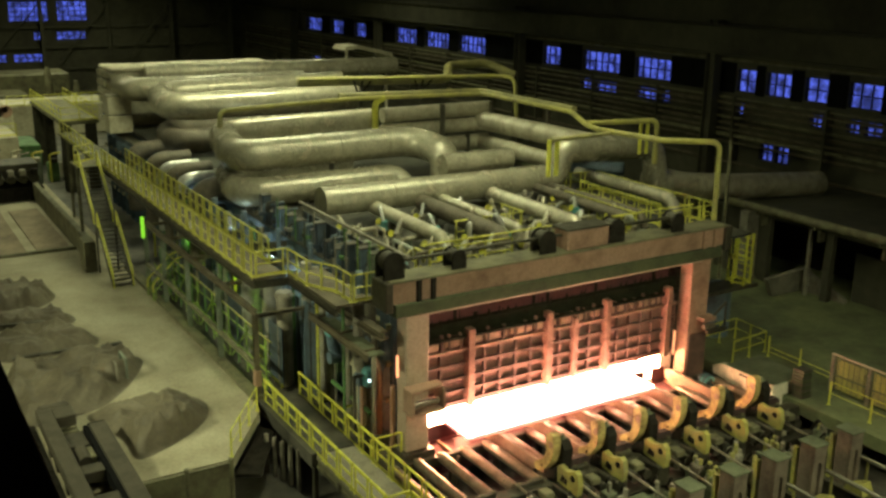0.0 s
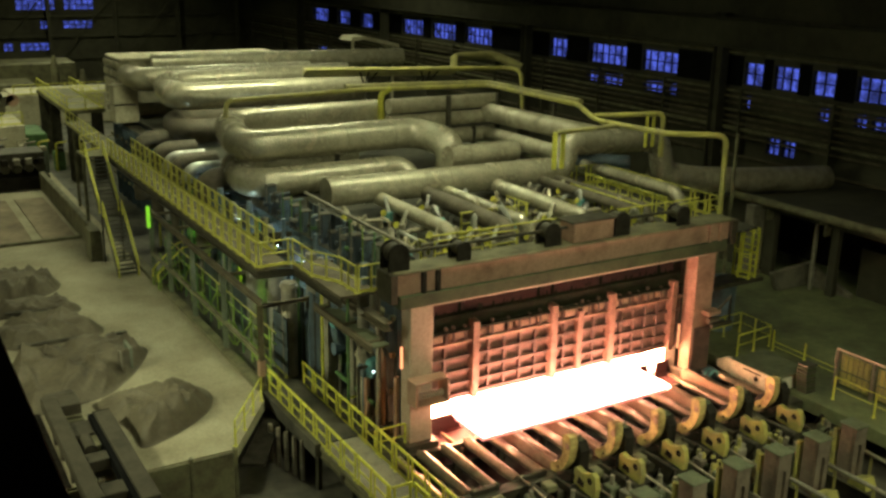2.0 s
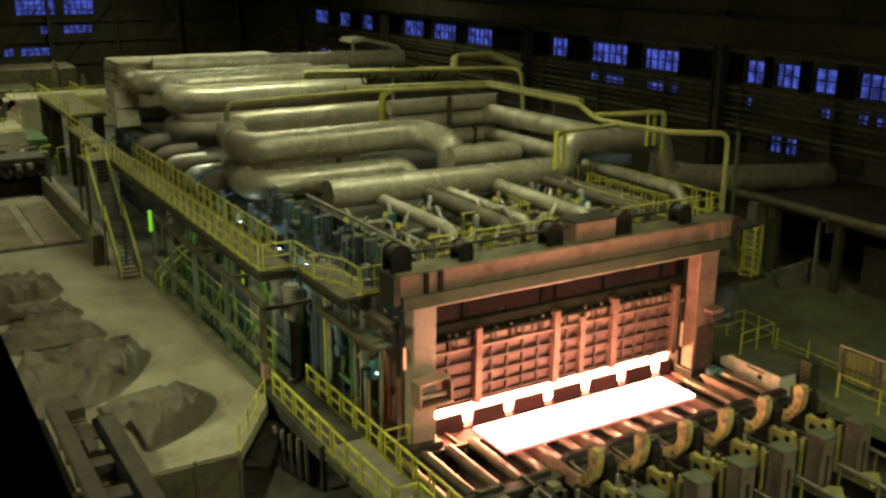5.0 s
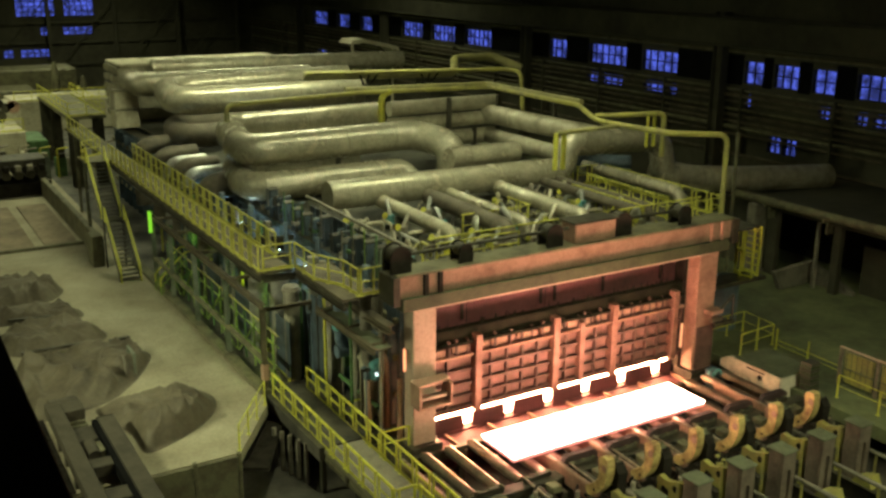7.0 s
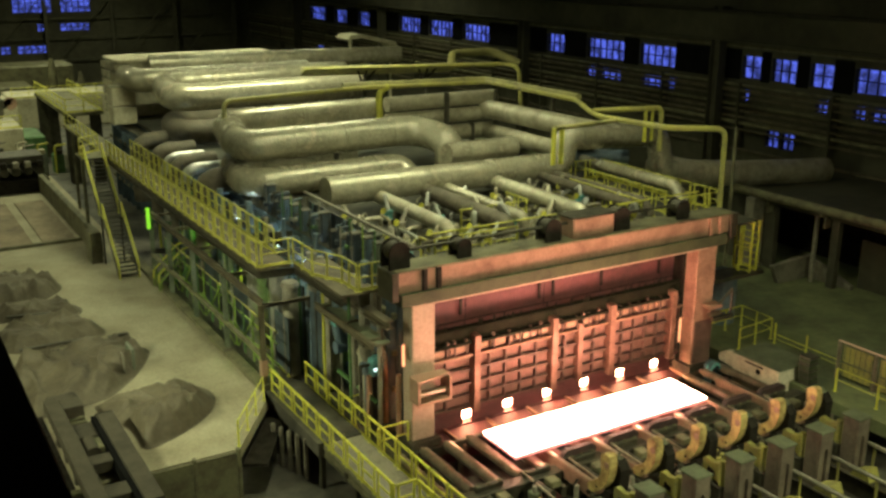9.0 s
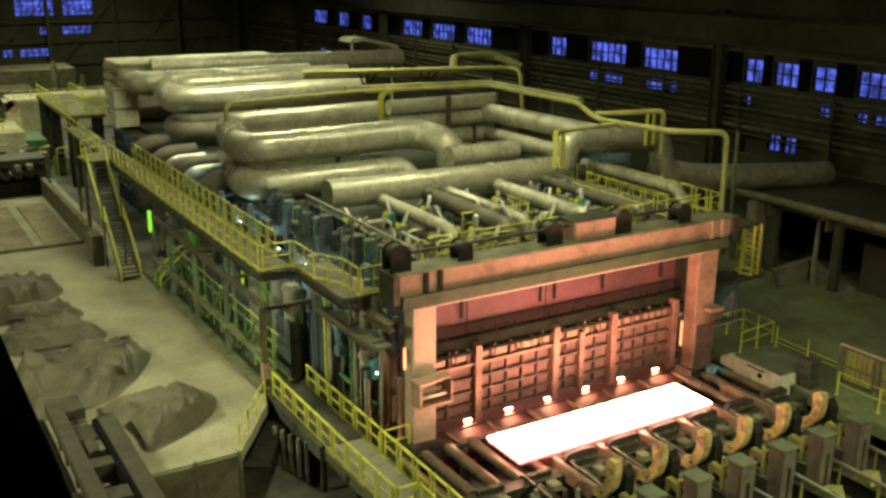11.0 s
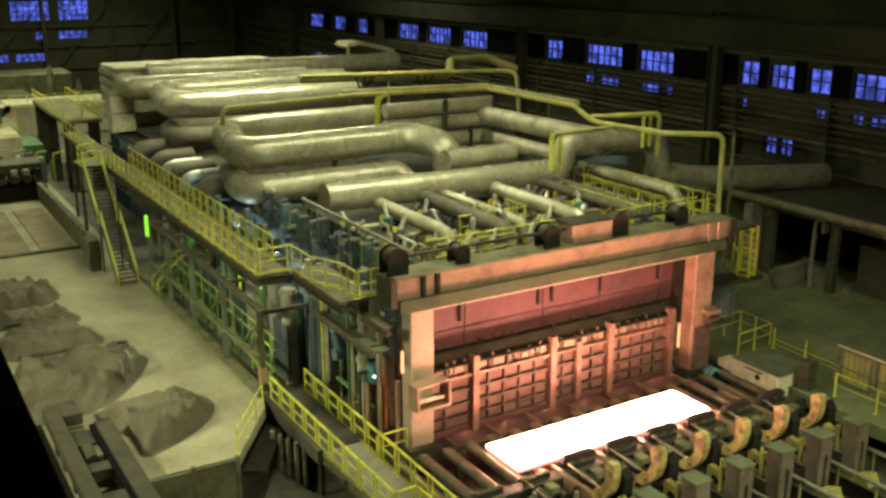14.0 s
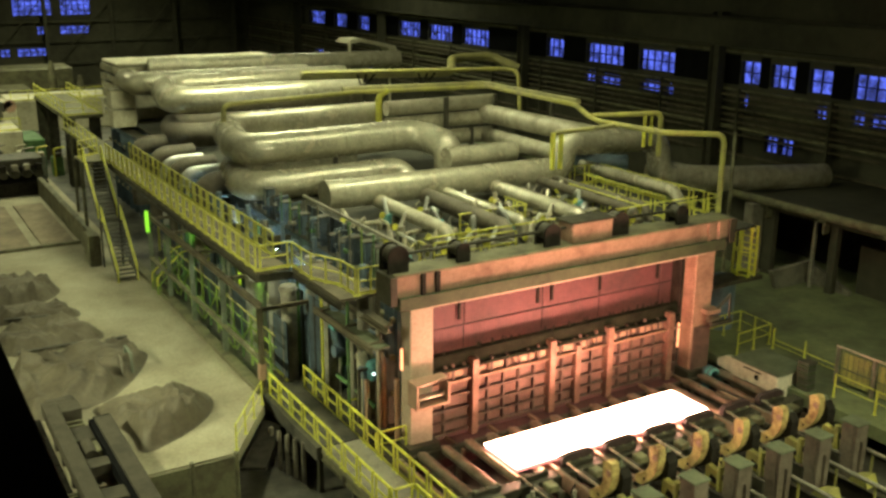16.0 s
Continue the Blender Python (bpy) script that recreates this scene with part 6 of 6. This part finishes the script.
def west_floor():
    T = "crumpled dusty tarpaulin over machine parts on the floor"
    ta = tarp([(-10.2, 9.5), (-8.2, 9.9), (-6.2, 9.5), (-5.5, 8.4), (-5.8, 7.0), (-6.8, 5.8), (-8.2, 4.9), (-9.4, 4.6), (-9.5, 6.4), (-9.95, 8.0)], 1.0, 22, T, 0.12)
    part("tie_rope", Geo().tube([(-5.62, 7.6, 0.03), (-5.75, 8.3, 0.06), (-6.2, 9.2, 0.04)], 0.03, 6, 0.1), M_DARK, ta)
    tb = tarp([(-12.7, 15.0), (-11.2, 16.2), (-9.6, 16.1), (-7.4, 15.6), (-6.6, 14.6), (-7.2, 13.0), (-8.4, 11.2), (-9.9, 9.9), (-12.9, 9.6), (-13.7, 12.5)], 1.0, 36, "crumpled dusty tarpaulin draped over a machine frame", 0.05)
    part("frame_end", Geo().box(-7.9, 12.3, 0.0, -7.78, 12.42, 1.0, 0.01).box(-7.9, 13.4, 0.0, -7.78, 13.52, 1.0, 0.01).box(-7.9, 12.3, 1.0, -7.78, 13.52, 1.1, 0.01), M_STEEL, tb, "grey-blue frame end sticking out")
    part("panel", Geo().box(-8.35, 12.0, 0.2, -8.3, 12.6, 1.02, 0.01), M_GREY, tb)
    tarp([(-12.8, 20.5), (-11.0, 21.2), (-9.0, 20.6), (-7.9, 19.0), (-8.1, 17.6), (-10.0, 17.2), (-12.0, 17.2), (-13.0, 18.5)], 0.85, 47, "flat dusty tarpaulin over stacked parts")
    tarp([(-12.6, 24.6), (-10.6, 24.4), (-8.6, 23.4), (-8.2, 21.9), (-9.0, 21.4), (-11.2, 21.9), (-12.9, 22.4)], 0.7, 58, "flat dusty tarpaulin over stacked parts")
    tarp([(-12.4, 29.0), (-10.4, 29.2), (-8.8, 28.4), (-8.4, 26.6), (-9.4, 25.0), (-11.0, 24.9), (-12.5, 25.6)], 1.05, 63, "dusty tarpaulin over a low machine")
    # dark bars added to draw the shadow gaps under the overhanging cloth edges
    for x, y, l, t in ((-10.6, 16.75, 3.0, -2), (-7.6, 16.4, 1.0, 4), (-10.9, 21.65, 2.2, -12)):
        tr = thing("trestle_bar", (x, y, 0), "dark bar on legs painting the shadow gap between the tarpaulins", "trestle", "trestle bars")
        m = pose(x, y, 0, 0, 0, t)
        part("bar", Geo().box(-l / 2, -0.12, 0.3, l / 2, 0.12, 0.42, 0.01, m), M_DARK, tr)
        for e in (-1, 1):
            part("leg", Geo().box(e * (l / 2 - 0.25) - 0.1, -0.1, 0.0, e * (l / 2 - 0.25) + 0.1, 0.1, 0.3, 0.01, m), M_DARK, tr)
    # flat black plates added to paint a dark pit opening on the floor
    cp = thing("floor_cover", (-13.0, 5.0, 0), "black plates drawn in place of a dark pit opening beside the skid frame", "cover plate")
    for k in range(4):
        part("plate", Geo().box(-14.2, 0.2 + k * 2.35 + 2.65, 0.0, -12.35, 2.5 + k * 2.35 + 2.65, 0.04, 0.01), M_SOOT_SHADE, cp)
    # steel skid frame
    s = thing("skid_frame", (-11, 5, 0), "grey fabricated steel skid frame with open bays", "frame")
    part("side_beam", Geo().box(-12.3, 0.2, 0.35, -11.7, 9.3, 0.85, 0.03), M_SKID, s)
    part("side_beam", Geo().box(-10.68, -0.6, 0.35, -10.02, 6.95, 0.85, 0.03), M_SKID, s)
    for y0, y1, z in ((8.2, 9.2, 0.8), (5.6, 6.9, 0.62), (3.0, 3.7, 0.75), (0.3, 1.2, 0.8)):
        part("cross_member", Geo().box(-11.7, y0, 0.3, -10.9, y1, z, 0.03), M_SKID, s)
    # solid black bar draws the shade inside the slot
    part("cable_slot", Geo().box(-10.9, -0.6, 0.3, -10.69, 6.95, 0.8, 0.01), M_BLK, s)
    part("end_cap", Geo().box(-12.2, 9.1, 0.2, -10.95, 9.6, 0.9, 0.12), M_SKID, s)
    part("front_web", Geo().box(-10.7, 6.95, 0.0, -10.05, 7.05, 0.84, 0.01), M_SOOT_SHADE, s)
    for x in (-12.3, -10.45):
        for y in (6.4, 5.0, 3.1):
            part("foot", Geo().box(x, y, 0.0, x + 0.35, y + 0.35, 0.36, 0.01), M_DARK, s)
        part("foot", Geo().box(x, 0.4, -2.2, x + 0.35, 0.75, 0.36, 0.01), M_DARK, s)
    m = thing("pump_motor", (-11.3, 4.9, 0.0), "dusty motor block between the skid frame bays", "motor")
    part("base", Geo().box(-11.66, 4.1, 0.0, -10.95, 5.5, 0.3, 0.02), M_DARK, m)
    part("barrel", Geo().tube([(-11.35, 4.2, 0.55), (-11.35, 5.3, 0.55)], 0.26, 16), M_SKID, m)
    part("box", Geo().box(-11.15, 4.3, 0.3, -10.93, 5.2, 0.72, 0.04), M_OLIVE, m)
    for k in range(3):
        solid("yellow_rung", Geo().box(-11.68, 7.05 + k * 0.4, 0.25, -10.95, 7.2 + k * 0.4, 0.4, 0.01), M_OLIVE, "olive steel rung in the skid frame", "rung", "skid rungs")
    # hatch covers further back
    for k in range(2):
        x0 = -10.4 + k * 2.7
        solid("floor_hatch", Geo().box(x0, 36.6, 0.0, x0 + 2.1, 49.0, 0.12, 0.03), M_HATCH, "pale concrete hatch cover in the floor", "hatch cover", "hatch covers")
    solid("hatch_kerb", Geo().box(-12.5, 36.0, 0.0, -5.0, 36.3, 0.2, 0.02), M_OLIVE, "low olive kerb before the hatch covers", "kerb")
    dw = thing("dividing_wall", (-5.0, 40, 0), "low grey concrete dividing wall with a thick end pier", "wall", kind="structure")
    part("wall", Geo().box(-5.3, 31.5, 0, -4.9, 52, 1.5, 0.03), M_OLIVE, dw)
    part("pier", Geo().box(-5.9, 30.2, 0, -5.2, 31.6, 2.0, 0.04), M_OLIVE, dw)
    b = thing("roller_machine", (-8, 54, 0), "black machine with a row of rollers across the hall", "machine")
    part("frame", Geo().box(-20, 52.4, 0.0, -4.4, 56.5, 1.1, 0.05), M_SOOT_SHADE, b)
    part("top", Geo().box(-20, 53.0, 2.3, -4.6, 56.0, 2.9, 0.05), M_DARK, b)
    for k in range(16):
        x = -18.5 + k * 0.9
        part("roller", Geo().tube([(x, 52.6, 1.75), (x, 55.8, 1.75)], 0.36, 14), M_DARK, b)
        part("bearing", Geo().box(x - 0.25, 52.35, 2.05, x + 0.25, 52.9, 2.55, 0.06), M_GREY if k % 3 else M_SOOT_SHADE, b)
    # pale plant further off
    c = thing("mill_stand", (-8, 66, 0), "pale dusty mill housing with green side panel", "mill housing")
    part("housing", Geo().box(-22, 63, 0.0, -4.5, 70, 3.6, 0.1), M_CREAM, c)
    part("upper_housing", Geo().box(-22, 72, 0.0, -3.6, 80, 4.4, 0.1), M_CREAM, c)
    part("side_panel", Geo().box(-4.5, 63.5, 0.0, -2.6, 69, 2.6, 0.1), M_GRN, c)
    railing([(-4.6, 63.2, 3.6), (-8.0, 63.2, 3.6)], "yellow handrail on the mill housing", step=1.4)
    q = thing("gear_cluster", (-7.6, 71, 3.6), "rusty gear and linkage cluster on the mill housing", "gear")
    rnd = random.Random(8)
    for k in range(10):
        x, z = -6.6 + 2.2 * rnd.random(), 3.9 + 2.2 * rnd.random()
        part("gear", Geo().tube([(x, 69.0, z), (x, 69.4 + 0.3 * rnd.random(), z)], 0.3 + 0.3 * rnd.random(), 12), (M_RUST, M_SOOT_SHADE, M_DARK)[k % 3], q)
    p = thing("high_platform", (-1, 60, 0), "raised steel platform with yellow rails on dark legs", "platform")
    part("deck", Geo().box(-2.5, 53.5, 5.7, 0.6, 68, 6.0, 0.03), M_OLIVE, p)
    for x, y in ((-2.0, 54.2), (0.0, 54.2), (-2.0, 62), (-2.0, 67.4)):
        part("leg", Geo().ibeam(x - 0.4, y - 0.4, 0.0, x + 0.4, y + 0.4, 5.7, 2, 0.06), M_DARK, p)
    railing([(-2.4, 67.9, 6.0), (-2.4, 53.6, 6.0), (0.5, 53.6, 6.0), (0.5, 67.9, 6.0)], "yellow handrail on the raised platform", step=1.6)
    lk = random.Random(12)
    for k in range(9):
        x, y = -7.5 + 1.1 * k + lk.random(), 58.5 + 3.0 * lk.random()
        cl = thing("far_machine", (x, y, 0), "dim dusty machine with pipes and guards down the hall", "machine", "far machines")
        h = 1.0 + 1.6 * lk.random()
        part("body", Geo().box(x - 0.45, y - 0.5, 0, x + 0.45, y + 0.5, h, 0.05), lk.choice((M_GRN, M_STEEL, M_OLIVE, M_GREY, M_YELD)), cl)
        part("pipe", Geo().tube([(x - 0.3, y - 0.6, 0), (x - 0.3, y - 0.6, h + 0.8), (x + 0.6, y - 0.6, h + 0.9)], 0.09, 8, 0.2), lk.choice((M_YEL, M_GREY, M_CREAM)), cl)
        part("guard", Geo().box(x - 0.2, y - 0.55, h, x + 0.35, y + 0.2, h + 0.35, 0.04), lk.choice((M_DARK, M_RUST, M_CREAM)), cl)
    solid("far_table", Geo().box(-2.6, 84, 0.0, 8.5, 91, 3.4, 0.1), M_CREAM, "pale dusty plant block across the far hall", "plant block")
    railing([(-2.4, 84.3, 3.4), (8.3, 84.3, 3.4)], "thin yellow handrail on the far plant block", step=1.8)
    solid("far_block", Geo().box(-20, 104, 0.0, 8, 110, 4.8, 0.2).box(-12, 98, 0, 2.0, 103.9, 3.0, 0.2), M_OLIVE, "dim olive plant block at the far end of the hall", "plant block")
    for x, h in ((4.0, 6.4), (7.2, 4.6)):
        solid("far_vessel", Geo().tube([(x, 96, 0), (x, 96, h - 1.6)], 0.5, 14).tube([(x, 96, h - 1.6), (x, 96, h)], 0.5, 14, r1=0.2), M_OLIVE, "pale upright vessel at the far end of the hall", "vessel", "far vessels")
    # the girder's deep shade is painted on as black
    solid("crane_girder", Geo().box(-19.5, -27.0, 13.0, -16.08, 34, 14.0, 0.02).box(-19.4, 33, -2.2, -18.6, 34, 13.0), M_BLK, "crane girder below the camera with its deep shade painted black", "girder", kind="structure")


hall()
east_side()
furnace_front()
DOOR = furnace_door()
SLAB = slab()
table = roller_table()
first = arm()
first.location = (ARM_X[0], -4.1, 0)
ARMS = [first] + [copy_thing(first, pose(x, -4.1, 0)) for x in ARM_X[1:]]
extractor_bay()
furnace_body()
furnace_roof()
west_side()
west_floor()

# travel of the arms along y and lift of the door, by the second
ARM_Y = [(0.0, -4.40), (0.5, -4.57), (1.0, -4.78), (1.5, -5.0), (2.0, -5.21), (2.5, -5.43), (3.0, -5.64), (3.5, -5.85), (4.0, -6.04), (5.2, -6.58), (6.5, -7.0),
         (7.0, -7.07), (7.5, -7.1), (8.0, -7.16), (8.5, -7.2), (9.0, -7.26), (10.2, -7.38), (11.5, -7.47), (12.0, -7.47), (16.0, -7.47)]
DOOR_Z = [(0.0, 1.42), (2.8, 1.42), (3.5, 1.33), (4.0, 1.27), (5.2, 1.12), (6.5, 0.97), (7.5, 0.86), (8.5, 0.73), (9.0, 0.65), (10.2, 0.49), (11.5, 0.33), (12.5, 0.22), (13.5, 0.12), (14.5, 0.0), (15.5, -0.12), (16.0, -0.19)]
SLAB_Z = [(0.0, 0.475), (12.2, 0.475), (13.0, 0.40), (13.8, 0.29), (14.5, 0.235), (16.0, 0.235)]


def between(rows, t):
    return float(np.interp(t, [r[0] for r in rows], [r[1] for r in rows]))


def motions():
    for a, x in zip(ARMS, ARM_X):
        walk(a, [(t, pose(x, y, 0)) for t, y in ARM_Y])
        for b in a.children:
            if b.name.startswith("beam"):
                walk(b, [(t, pose(0, 0, z - 0.475)) for t, z in SLAB_Z])
    walk(DOOR, [(t, pose(8, 0.95, -0.62 + z)) for t, z in DOOR_Z])
    ts = sorted({t for t, _ in ARM_Y + SLAB_Z})
    walk(SLAB, [(t, pose(7.3, between(ARM_Y, t) + 4.53, between(SLAB_Z, t) + 0.005)) for t in ts])


motions()
